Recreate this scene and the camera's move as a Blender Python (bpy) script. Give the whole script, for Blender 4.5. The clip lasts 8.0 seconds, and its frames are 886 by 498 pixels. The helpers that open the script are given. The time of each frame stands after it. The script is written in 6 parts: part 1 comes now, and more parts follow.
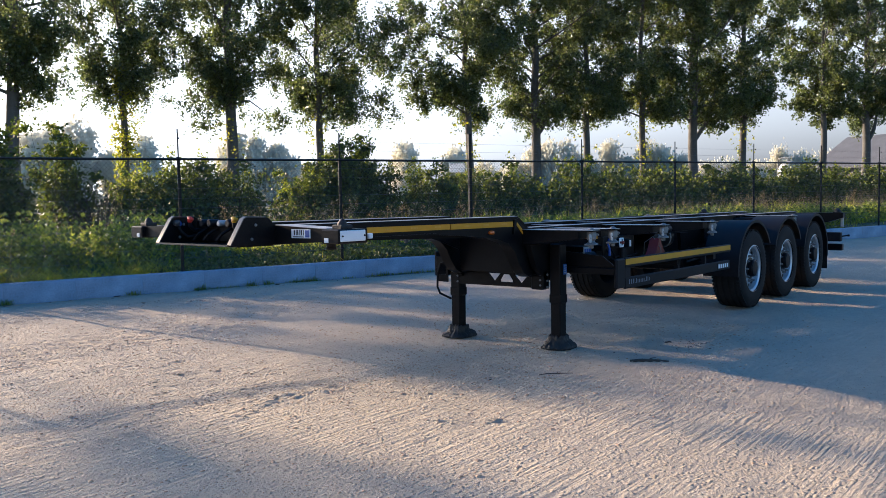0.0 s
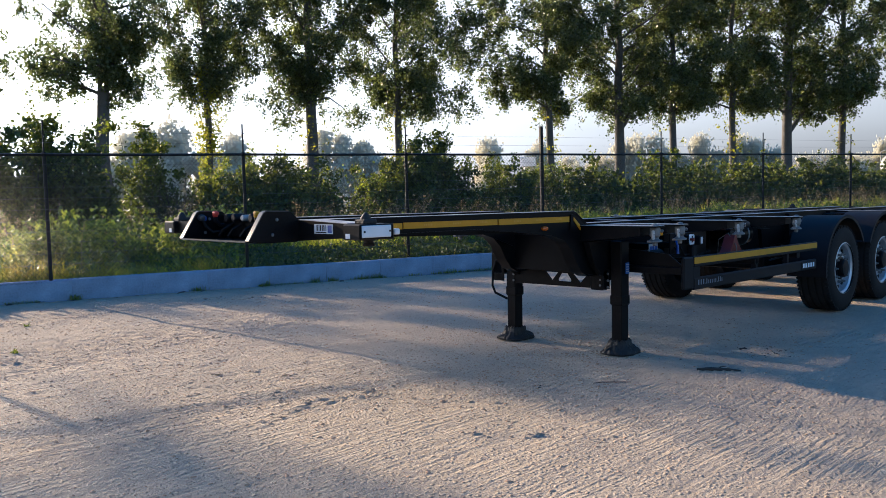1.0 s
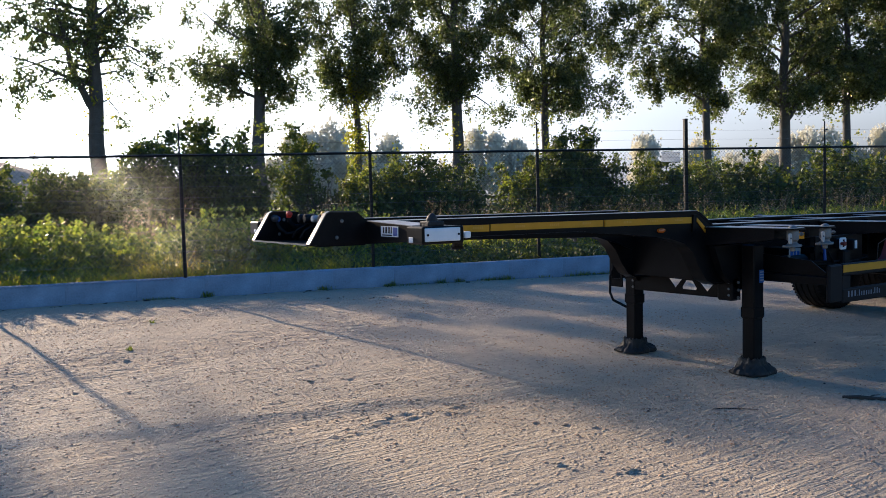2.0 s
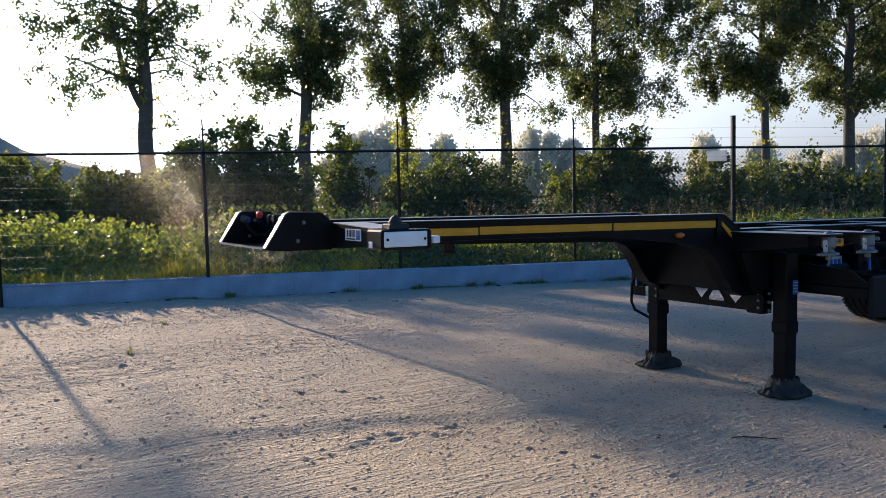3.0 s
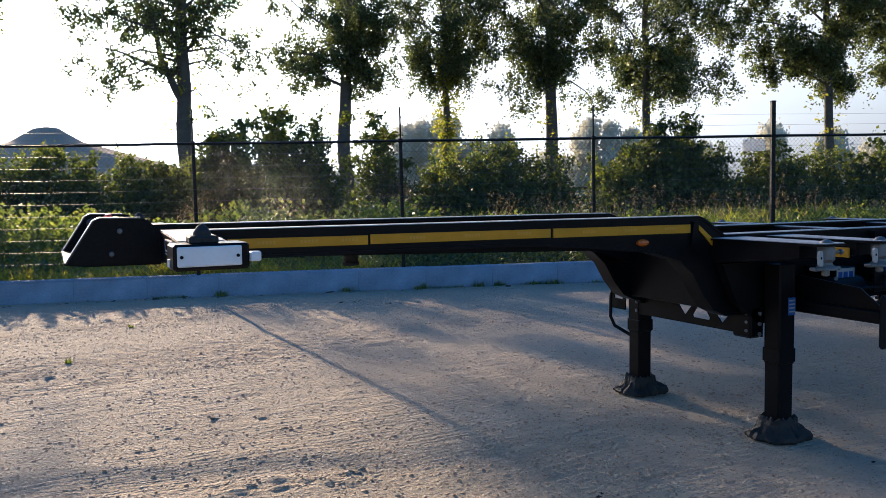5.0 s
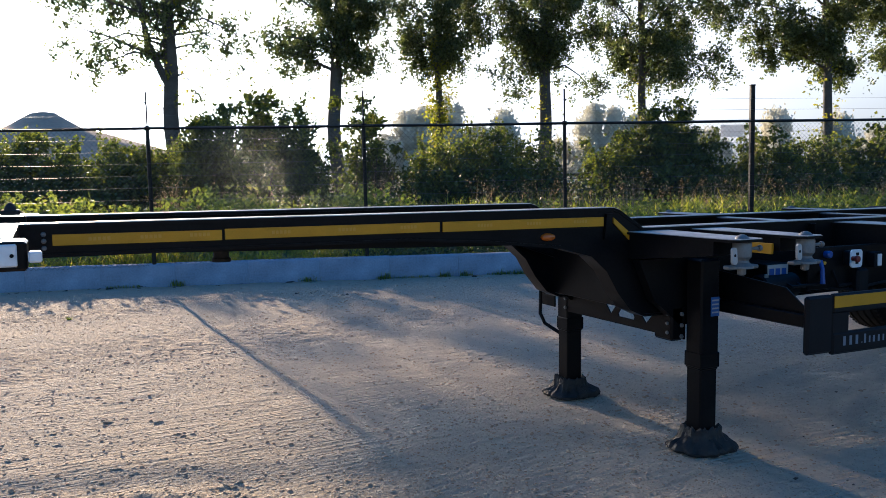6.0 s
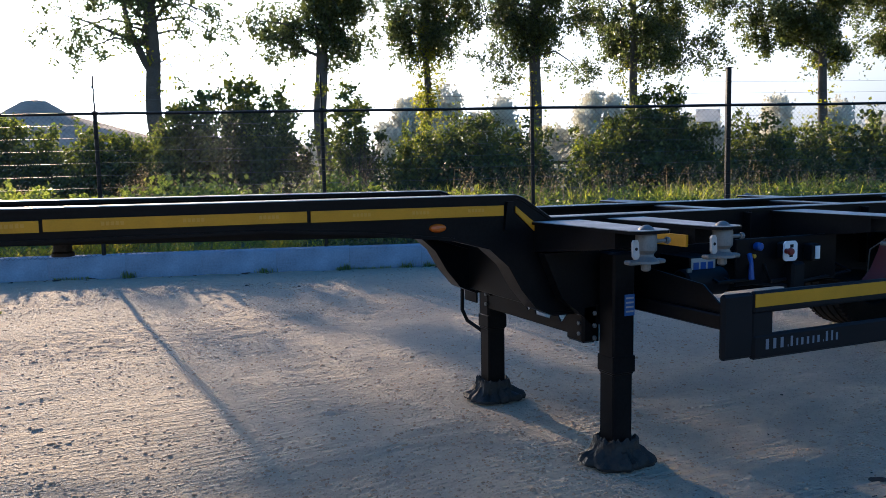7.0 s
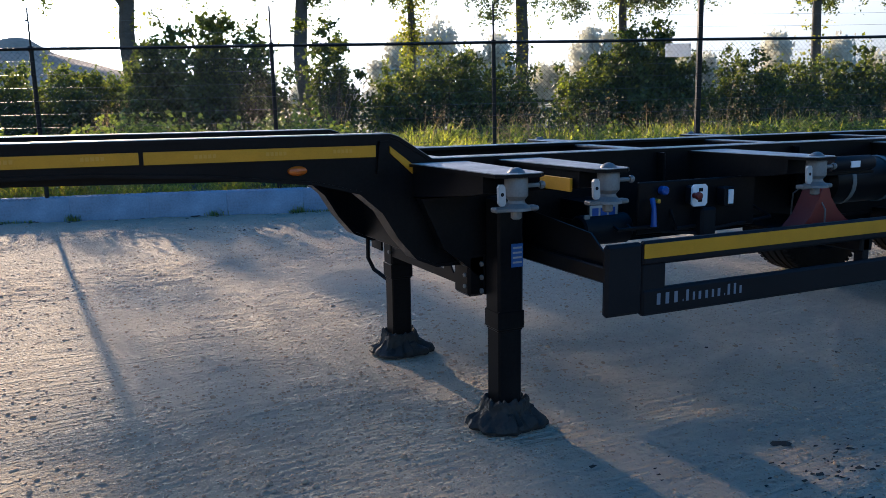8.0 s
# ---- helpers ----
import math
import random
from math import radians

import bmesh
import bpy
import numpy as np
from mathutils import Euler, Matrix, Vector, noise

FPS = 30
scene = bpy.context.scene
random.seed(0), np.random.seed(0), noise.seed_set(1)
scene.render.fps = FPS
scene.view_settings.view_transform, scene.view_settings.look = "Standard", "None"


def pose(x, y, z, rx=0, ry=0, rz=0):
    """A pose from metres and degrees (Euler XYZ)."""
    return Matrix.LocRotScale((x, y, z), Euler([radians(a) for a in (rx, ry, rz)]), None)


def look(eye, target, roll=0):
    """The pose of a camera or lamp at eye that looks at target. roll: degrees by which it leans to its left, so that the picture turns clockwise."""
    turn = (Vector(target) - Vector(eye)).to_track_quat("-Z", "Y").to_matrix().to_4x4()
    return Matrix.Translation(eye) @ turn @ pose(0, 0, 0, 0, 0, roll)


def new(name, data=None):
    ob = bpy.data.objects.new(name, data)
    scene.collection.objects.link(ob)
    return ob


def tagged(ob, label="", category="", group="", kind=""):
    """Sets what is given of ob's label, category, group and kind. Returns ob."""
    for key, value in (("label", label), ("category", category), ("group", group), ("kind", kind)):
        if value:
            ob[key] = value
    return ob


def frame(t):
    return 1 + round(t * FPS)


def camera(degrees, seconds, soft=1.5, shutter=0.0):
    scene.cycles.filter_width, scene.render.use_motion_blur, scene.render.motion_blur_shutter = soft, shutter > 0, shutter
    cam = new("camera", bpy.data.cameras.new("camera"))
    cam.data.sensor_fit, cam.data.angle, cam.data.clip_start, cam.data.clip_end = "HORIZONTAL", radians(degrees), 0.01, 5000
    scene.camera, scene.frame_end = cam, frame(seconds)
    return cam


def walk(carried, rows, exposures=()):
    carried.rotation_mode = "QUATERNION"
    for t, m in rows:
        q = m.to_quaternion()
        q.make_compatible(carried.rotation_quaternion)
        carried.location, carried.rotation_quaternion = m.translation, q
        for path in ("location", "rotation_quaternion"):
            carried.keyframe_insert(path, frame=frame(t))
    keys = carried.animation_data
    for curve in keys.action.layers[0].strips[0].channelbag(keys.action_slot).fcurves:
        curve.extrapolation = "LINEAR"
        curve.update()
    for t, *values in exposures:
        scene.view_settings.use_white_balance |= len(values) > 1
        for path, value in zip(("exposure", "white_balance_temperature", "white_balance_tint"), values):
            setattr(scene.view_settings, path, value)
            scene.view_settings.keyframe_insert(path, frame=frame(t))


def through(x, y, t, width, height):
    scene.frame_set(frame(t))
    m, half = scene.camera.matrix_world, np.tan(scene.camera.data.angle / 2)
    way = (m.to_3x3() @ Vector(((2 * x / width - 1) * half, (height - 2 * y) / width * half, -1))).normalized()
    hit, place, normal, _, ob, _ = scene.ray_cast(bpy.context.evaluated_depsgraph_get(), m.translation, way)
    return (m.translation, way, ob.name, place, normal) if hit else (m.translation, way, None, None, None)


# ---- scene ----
cam = camera(56.5, 8.0, 0.7)
PATH = [
    (0, (-6.744, -4.859, 1.518), (-5.211, -3.581, 1.385), -1.2),
    (0.5, (-6.509, -4.899, 1.488), (-5.012, -3.579, 1.352), -1.1),
    (1, (-6.187, -4.785, 1.484), (-4.795, -3.356, 1.347), -1.4),
    (1.5, (-5.857, -4.79, 1.471), (-4.673, -3.184, 1.338), -1.8),
    (1.7, (-5.694, -4.75, 1.477), (-4.563, -3.105, 1.347), -1.8),
    (2.8, (-5.026, -4.445, 1.458), (-3.964, -2.756, 1.321), -1.3),
    (3, (-4.87, -4.445, 1.462), (-3.883, -2.711, 1.333), -1.3),
    (3.5, (-4.609, -4.232, 1.461), (-3.661, -2.476, 1.327), -1.3),
    (4, (-4.324, -4.072, 1.499), (-3.423, -2.292, 1.362), -1.2),
    (4.5, (-4.008, -4.075, 1.495), (-3.136, -2.281, 1.357), -1.2),
    (5.8, (-3.128, -3.947, 1.481), (-2.289, -2.14, 1.304), -1.3),
    (6, (-2.98, -3.94, 1.49), (-2.14, -2.134, 1.307), -1.2),
    (6.5, (-2.635, -3.88, 1.461), (-1.796, -2.075, 1.261), -1.3),
    (7, (-2.296, -3.776, 1.456), (-1.461, -1.97, 1.245), -1.3),
    (7.5, (-1.957, -3.779, 1.453), (-1.125, -1.976, 1.219), -1.5),
    (8, (-1.652, -3.683, 1.425), (-0.824, -1.898, 1.071), -1.4),
]
walk(cam, [(t, look(eye, target, roll)) for t, eye, target, roll in PATH], [(0.0, 1.62, 5050, 12), (0.8, 1.48, 5050, 12), (1.5, 1.22, 5050, 12), (3.0, 1.11, 5050, 12), (4.5, 1.11, 5050, 12), (6.5, 1.32, 5050, 12), (8.0, 1.38, 5000, 11)])

# ---- light ----
SUN_EL, SUN_AZ = 15.05, -2.5
world = bpy.data.worlds.new("world")
scene.world = world
world.use_nodes = True
wt = world.node_tree
sky = wt.nodes.new("ShaderNodeTexSky")
sky.sky_type, sky.sun_disc = "NISHITA", False
sky.sun_elevation, sky.sun_rotation = radians(SUN_EL), radians(SUN_AZ)
sky.altitude, sky.air_density, sky.dust_density, sky.ozone_density = 0.0, 1.25, 3.0, 3.2
# morning haze: paler and brighter low down, deeper blue overhead
sky_dir, sky_z, haze = wt.nodes.new("ShaderNodeTexCoord"), wt.nodes.new("ShaderNodeSeparateXYZ"), wt.nodes.new("ShaderNodeMapRange")
pale, deep, sky_mix = wt.nodes.new("ShaderNodeHueSaturation"), wt.nodes.new("ShaderNodeHueSaturation"), wt.nodes.new("ShaderNodeMix")
pale.inputs["Saturation"].default_value, pale.inputs["Value"].default_value = 0.12, 1.45
deep.inputs["Saturation"].default_value, deep.inputs["Value"].default_value = 1.9, 1.05
sky_mix.data_type = "RGBA"
haze.interpolation_type = "SMOOTHSTEP"
haze.inputs[1].default_value, haze.inputs[2].default_value = 0.20, 0.58
wt.links.new(sky_dir.outputs["Generated"], sky_z.inputs[0])
wt.links.new(sky_z.outputs[2], haze.inputs[0])
for node in (pale, deep):
    wt.links.new(sky.outputs[0], node.inputs["Color"])
warm = wt.nodes.new("ShaderNodeMix")
warm.data_type, warm.blend_type = "RGBA", "MULTIPLY"
warm.inputs[0].default_value, warm.inputs[7].default_value = 1.0, (1.05, 0.97, 0.84, 1)
wt.links.new(pale.outputs[0], warm.inputs[6])
away, clearer = wt.nodes.new("ShaderNodeMapRange"), wt.nodes.new("ShaderNodeMath")
away.interpolation_type, clearer.operation = "SMOOTHSTEP", "MAXIMUM"
away.inputs[1].default_value, away.inputs[2].default_value, away.inputs[3].default_value, away.inputs[4].default_value = -0.6, 0.1, 0.55, 0.0
wt.links.new(sky_z.outputs[1], away.inputs[0])
wt.links.new(haze.outputs[0], clearer.inputs[0])
wt.links.new(away.outputs[0], clearer.inputs[1])
wt.links.new(clearer.outputs[0], sky_mix.inputs[0])
wt.links.new(warm.outputs[2], sky_mix.inputs[6])
wt.links.new(deep.outputs[0], sky_mix.inputs[7])
wt.links.new(sky_mix.outputs[2], wt.nodes["Background"].inputs[0])
wt.nodes["Background"].inputs[1].default_value = 0.084
sun_data = bpy.data.lights.new("sun", "SUN")
sun_data.energy, sun_data.angle, sun_data.color = 5.0, radians(0.7), (1.0, 0.655, 0.335)
sun = new("sun", sun_data)
sun.matrix_world = look((60 * math.sin(radians(SUN_AZ)), 60 * math.cos(radians(SUN_AZ)), 60 * math.tan(radians(SUN_EL))), (0, 0, 0))


# ---- materials ----
def mat(name, colour, rough=0.6, metal=0.0, vary=0.25, scale=3.0, fine=60.0, bump=0.0, bump_scale=80.0, tint=None, rand=0.0, spec=0.5):
    """A surface with a coarse and a fine variation of its colour, roughness and relief."""
    m = bpy.data.materials.new(name)
    m.use_nodes = True
    nt = m.node_tree
    N, L = nt.nodes, nt.links
    b = N["Principled BSDF"]
    b.inputs["Metallic"].default_value = metal
    b.inputs["Specular IOR Level"].default_value = spec
    co = N.new("ShaderNodeTexCoord")
    n1, n2 = N.new("ShaderNodeTexNoise"), N.new("ShaderNodeTexNoise")
    n1.inputs["Scale"].default_value, n2.inputs["Scale"].default_value = scale, fine
    n1.inputs["Detail"].default_value, n2.inputs["Detail"].default_value = 5.0, 4.0
    for n in (n1, n2):
        L.new(co.outputs["Object"], n.inputs["Vector"])
    mix = N.new("ShaderNodeMix")
    mix.data_type = "FLOAT"
    mix.inputs[0].default_value = 0.4
    L.new(n1.outputs[0], mix.inputs[2])
    L.new(n2.outputs[0], mix.inputs[3])
    ramp = N.new("ShaderNodeValToRGB")
    ramp.color_ramp.elements[0].position, ramp.color_ramp.elements[1].position = 0.3, 0.7
    c2 = tint or tuple(min(1, c * (1 + vary)) for c in colour)
    ramp.color_ramp.elements[0].color = (*[c * (1 - vary) for c in colour], 1)
    ramp.color_ramp.elements[1].color = (*c2, 1)
    L.new(mix.outputs[0], ramp.inputs[0])
    out = ramp.outputs[0]
    if rand:
        oi = N.new("ShaderNodeObjectInfo")
        hsv = N.new("ShaderNodeHueSaturation")
        mr = N.new("ShaderNodeMapRange")
        mr.inputs[3].default_value, mr.inputs[4].default_value = 1 - rand, 1 + rand
        L.new(oi.outputs["Random"], mr.inputs[0])
        L.new(mr.outputs[0], hsv.inputs["Value"])
        L.new(out, hsv.inputs["Color"])
        out = hsv.outputs[0]
    L.new(out, b.inputs["Base Color"])
    rr = N.new("ShaderNodeMapRange")
    rr.inputs[3].default_value, rr.inputs[4].default_value = max(0.03, rough - 0.15), min(1, rough + 0.15)
    L.new(mix.outputs[0], rr.inputs[0])
    L.new(rr.outputs[0], b.inputs["Roughness"])
    if bump:
        n3, bp = N.new("ShaderNodeTexNoise"), N.new("ShaderNodeBump")
        n3.inputs["Scale"].default_value, n3.inputs["Detail"].default_value = bump_scale, 6.0
        bp.inputs["Strength"].default_value, bp.inputs["Distance"].default_value = bump, 0.01
        L.new(co.outputs["Object"], n3.inputs["Vector"])
        L.new(n3.outputs[0], bp.inputs["Height"])
        L.new(bp.outputs[0], b.inputs["Normal"])
    return m


def leaf_mat(name, dark, light, through=0.45, gloss=0.45, glow=(1.9, 1.7, 0.55)):
    """Foliage: each leaf a little different, letting some light through."""
    m = bpy.data.materials.new(name)
    m.use_nodes = True
    N, L = m.node_tree.nodes, m.node_tree.links
    b, out = N["Principled BSDF"], N["Material Output"]
    geo, ramp, tr, mx = N.new("ShaderNodeNewGeometry"), N.new("ShaderNodeValToRGB"), N.new("ShaderNodeBsdfTranslucent"), N.new("ShaderNodeMixShader")
    ramp.color_ramp.elements[0].color, ramp.color_ramp.elements[1].color = (*dark, 1), (*light, 1)
    L.new(geo.outputs["Random Per Island"], ramp.inputs[0])
    L.new(ramp.outputs[0], b.inputs["Base Color"])
    b.inputs["Roughness"].default_value = gloss
    bright = N.new("ShaderNodeMix")
    bright.data_type, bright.blend_type = "RGBA", "MULTIPLY"
    bright.inputs[0].default_value = 1.0
    bright.inputs[7].default_value = (*glow, 1)
    L.new(ramp.outputs[0], bright.inputs[6])
    L.new(bright.outputs[2], tr.inputs[0])
    mx.inputs[0].default_value = through
    L.new(b.outputs[0], mx.inputs[1])
    L.new(tr.outputs[0], mx.inputs[2])
    L.new(mx.outputs[0], out.inputs[0])
    return m


def sand_mat():
    """Rolled pale sand and grit: patches, grit, specks coloured dark for crumbs and their shadows, rough relief."""
    m = mat("sandy_grit", (0.64, 0.55, 0.425), 0.9, 0, 0.16, 0.7, 14.0, spec=0.2)
    N, L = m.node_tree.nodes, m.node_tree.links
    b = N["Principled BSDF"]
    co = N.new("ShaderNodeTexCoord")
    ramp_out = b.inputs["Base Color"].links[0].from_socket
    # dark specks in the colour: grit, and the small shadows crumbs would cast
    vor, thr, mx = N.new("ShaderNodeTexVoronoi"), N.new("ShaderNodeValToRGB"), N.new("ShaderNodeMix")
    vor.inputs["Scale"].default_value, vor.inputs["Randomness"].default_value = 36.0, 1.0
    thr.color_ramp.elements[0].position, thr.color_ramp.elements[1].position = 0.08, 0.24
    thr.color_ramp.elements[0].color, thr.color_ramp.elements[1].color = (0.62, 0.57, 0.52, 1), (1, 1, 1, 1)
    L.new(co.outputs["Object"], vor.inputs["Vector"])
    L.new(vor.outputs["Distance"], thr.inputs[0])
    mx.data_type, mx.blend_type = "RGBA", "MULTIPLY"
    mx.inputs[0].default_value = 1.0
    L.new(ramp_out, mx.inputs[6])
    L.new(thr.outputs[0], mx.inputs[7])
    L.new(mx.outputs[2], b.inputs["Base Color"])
    # relief: fine ridges dragged along the yard in patches, grain and scattered crumbs
    turn, ridge, grain, crumb = N.new("ShaderNodeMapping"), N.new("ShaderNodeTexNoise"), N.new("ShaderNodeTexNoise"), N.new("ShaderNodeTexVoronoi")
    turn.inputs["Rotation"].default_value = (0, 0, radians(-8))
    turn.inputs["Scale"].default_value = (0.9, 28.0, 10.0)
    L.new(co.outputs["Object"], turn.inputs["Vector"])
    L.new(turn.outputs[0], ridge.inputs["Vector"])
    ridge.inputs["Scale"].default_value, ridge.inputs["Detail"].default_value, ridge.inputs["Roughness"].default_value = 1.0, 3.0, 0.55
    grain.inputs["Scale"].default_value, grain.inputs["Detail"].default_value, grain.inputs["Roughness"].default_value = 38.0, 6.0, 0.65
    crumb.inputs["Scale"].default_value = 24.0
    patch, gate = N.new("ShaderNodeTexNoise"), N.new("ShaderNodeMapRange")
    patch.inputs["Scale"].default_value, patch.inputs["Detail"].default_value = 0.7, 3.0
    gate.inputs[1].default_value, gate.inputs[2].default_value, gate.inputs[3].default_value, gate.inputs[4].default_value = 0.40, 0.58, 0.45, 2.2
    L.new(patch.outputs[0], gate.inputs[0])
    for n in (grain, crumb, patch):
        L.new(co.outputs["Object"], n.inputs["Vector"])
    knob, ridges, lumps, both, bp = N.new("ShaderNodeMapRange"), N.new("ShaderNodeMath"), N.new("ShaderNodeMath"), N.new("ShaderNodeMath"), N.new("ShaderNodeBump")
    knob.inputs[1].default_value, knob.inputs[2].default_value, knob.inputs[3].default_value, knob.inputs[4].default_value = 0.12, 0.34, 1.0, 0.0
    L.new(crumb.outputs["Distance"], knob.inputs[0])
    ridges.operation, lumps.operation, both.operation = "MULTIPLY", "MULTIPLY_ADD", "MULTIPLY_ADD"
    L.new(ridge.outputs[0], ridges.inputs[0])
    L.new(gate.outputs[0], ridges.inputs[1])
    lumps.inputs[1].default_value = 0.85
    L.new(knob.outputs[0], lumps.inputs[0])
    L.new(ridges.outputs[0], lumps.inputs[2])
    both.inputs[1].default_value = 1.4
    L.new(grain.outputs[0], both.inputs[0])
    L.new(lumps.outputs[0], both.inputs[2])
    bp.inputs["Strength"].default_value, bp.inputs["Distance"].default_value = 1.0, 0.064
    L.new(both.outputs[0], bp.inputs["Height"])
    L.new(bp.outputs[0], b.inputs["Normal"])
    return m


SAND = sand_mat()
SOIL = mat("verge_soil", (0.07, 0.065, 0.035), 0.95, 0, 0.5, 0.8, 9.0, bump=0.6, bump_scale=12.0, tint=(0.07, 0.1, 0.03))
# concrete tinted blue: skylight on the shaded face is put into the colour
CONCRETE = mat("concrete", (0.205, 0.258, 0.335), 0.85, 0, 0.36, 2.6, 40.0, bump=0.35, bump_scale=60.0, rand=0.035)
STONE = mat("stone", (0.46, 0.32, 0.20), 0.9, 0, 0.4, 6.0, 90.0, bump=0.3)
PAINT = mat("black_paint", (0.0035, 0.0038, 0.005), 0.36, 0, 0.3, 4.0, 70.0, tint=(0.009, 0.009, 0.010), bump=0.03, bump_scale=150.0, spec=0.1)
# upper faces: grazing sky glare put into a pale base colour, with some wear
WORN_GLARE = mat("worn_glare_top", (0.36, 0.36, 0.36), 0.46, 0.35, 0.45, 5.0, 60.0, tint=(0.66, 0.65, 0.64))
# plate edges: sheen of sky on gloss paint put into a lighter base colour
EDGE = mat("sheen_dark_grey", (0.018, 0.019, 0.022), 0.36, 0.1, 0.5, 12.0, 90.0, tint=(0.06, 0.06, 0.064))
CAP = mat("red_cap", (0.50, 0.028, 0.016), 0.4, 0, 0.15, 9.0, 120.0)
DARK_SOIL = mat("dark_debris", (0.035, 0.028, 0.022), 0.9, 0, 0.5, 20.0, 90.0)
PLASTIC = mat("black_plastic", (0.006, 0.007, 0.010), 0.55, 0, 0.3, 5.0, 90.0, tint=(0.011, 0.011, 0.013), spec=0.15)
RUBBER = mat("tyre_rubber", (0.009, 0.009, 0.010), 0.75, 0, 0.3, 5.0, 60.0, tint=(0.024, 0.022, 0.021), bump=0.15, spec=0.15)
ZINC = mat("zinc_grey", (0.155, 0.158, 0.155), 0.55, 0.3, 0.3, 12.0, 120.0)
SILVER = mat("silver_rim", (0.46, 0.48, 0.51), 0.42, 0.7, 0.15, 8.0, 90.0)
YELLOW = mat("yellow_tape", (0.46, 0.235, 0.008), 0.45, 0, 0.14, 9.0, 200.0, spec=0.25)
YELLOW_DIM = mat("tape_print", (0.49, 0.262, 0.016), 0.4, 0, 0.1, 9.0, 200.0)
WHITE = mat("white_plastic", (0.72, 0.74, 0.76), 0.4, 0, 0.06, 9.0, 120.0)
DULL_WHITE = mat("dull_white", (0.36, 0.36, 0.35), 0.5, 0, 0.15, 9.0, 120.0)
PRINT = mat("white_print", (0.15, 0.17, 0.21), 0.5, 0, 0.06, 9.0, 120.0)
BLUE = mat("blue_plastic", (0.02, 0.065, 0.27), 0.4, 0, 0.15, 9.0, 120.0)
BLUE_LABEL = mat("blue_label", (0.035, 0.10, 0.30), 0.45, 0, 0.1, 9.0, 120.0)
RED = mat("red_plastic", (0.13, 0.011, 0.007), 0.45, 0, 0.2, 6.0, 90.0)
AMBER = mat("amber_lens", (0.40, 0.10, 0.008), 0.2, 0, 0.1, 9.0, 90.0)
MUDDY = mat("muddy_steel", (0.006, 0.006, 0.007), 0.7, 0, 0.4, 18.0, 90.0, tint=(0.026, 0.024, 0.021), bump=0.7, bump_scale=45.0)
FENCE = mat("black_coated_steel", (0.010, 0.011, 0.011), 0.5, 0.0, 0.3, 6.0, 90.0, spec=0.2)
WIRE = mat("galvanised_wire", (0.13, 0.13, 0.13), 0.4, 0.5, 0.2, 20.0, 120.0)
MESHWIRE = mat("coated_wire", (0.024, 0.025, 0.024), 0.25, 0.0, 0.2, 20.0, 120.0, spec=0.8)
BARK = mat("bark", (0.088, 0.082, 0.072), 0.95, 0, 0.4, 2.5, 22.0, bump=0.9, bump_scale=14.0)
TWIG = mat("dry_wood", (0.045, 0.038, 0.03), 0.9, 0, 0.3, 14.0, 90.0)
LEAF = leaf_mat("poplar_leaf", (0.033, 0.047, 0.024), (0.120, 0.147, 0.068), 0.48, 0.34, (1.9, 1.85, 0.88))
LEAF_YOUNG = leaf_mat("young_leaf", (0.08, 0.11, 0.02), (0.19, 0.20, 0.035), 0.55, 0.45, (2.6, 2.3, 0.5))
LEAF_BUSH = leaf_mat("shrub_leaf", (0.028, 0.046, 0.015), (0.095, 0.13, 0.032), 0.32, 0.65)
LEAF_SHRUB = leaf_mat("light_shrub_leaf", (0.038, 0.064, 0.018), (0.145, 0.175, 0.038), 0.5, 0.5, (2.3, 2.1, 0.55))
LEAF_WEED = leaf_mat("weed_leaf", (0.05, 0.082, 0.028), (0.19, 0.23, 0.07), 0.52, 0.45, (2.2, 2.1, 0.65))
GRASS = leaf_mat("grass_blade", (0.08, 0.13, 0.022), (0.33, 0.36, 0.055), 0.58, 0.5, (2.6, 2.3, 0.45))
MEADOW = leaf_mat("meadow_blade", (0.10, 0.145, 0.03), (0.40, 0.43, 0.085), 0.55, 0.5, (2.5, 2.3, 0.5))
FRINGE = leaf_mat("fringe_blade", (0.11, 0.125, 0.028), (0.33, 0.32, 0.06), 0.62, 0.5, (2.6, 2.3, 0.45))
SHEET = leaf_mat("thin_white_sheet", (0.80, 0.82, 0.84), (0.84, 0.85, 0.86), 0.4, 0.4, (1.0, 1.0, 1.0))
STRAW = leaf_mat("dry_seed_head", (0.15, 0.125, 0.08), (0.32, 0.28, 0.19), 0.4, 0.7, (1.5, 1.3, 0.9))
# far leaves: the haze of distance is put into their pale base colour
LEAF_FAR_HAZED = leaf_mat("hazed_far_foliage", (0.60, 0.585, 0.485), (0.65, 0.63, 0.52), 0.22, 0.95, (1.0, 1.0, 0.95))
# soil lightened and warmed: haze over the far mound put into its colour
MOUND = mat("hazed_soil", (0.44, 0.31, 0.21), 0.95, 0, 0.25, 0.3, 4.0, bump=0.3, bump_scale=3.0)
ROOF = mat("roof_tiles", (0.085, 0.088, 0.095), 0.8, 0, 0.25, 1.0, 12.0)
BRICKWALL = mat("brick_wall", (0.13, 0.12, 0.115), 0.9, 0, 0.25, 1.0, 12.0)


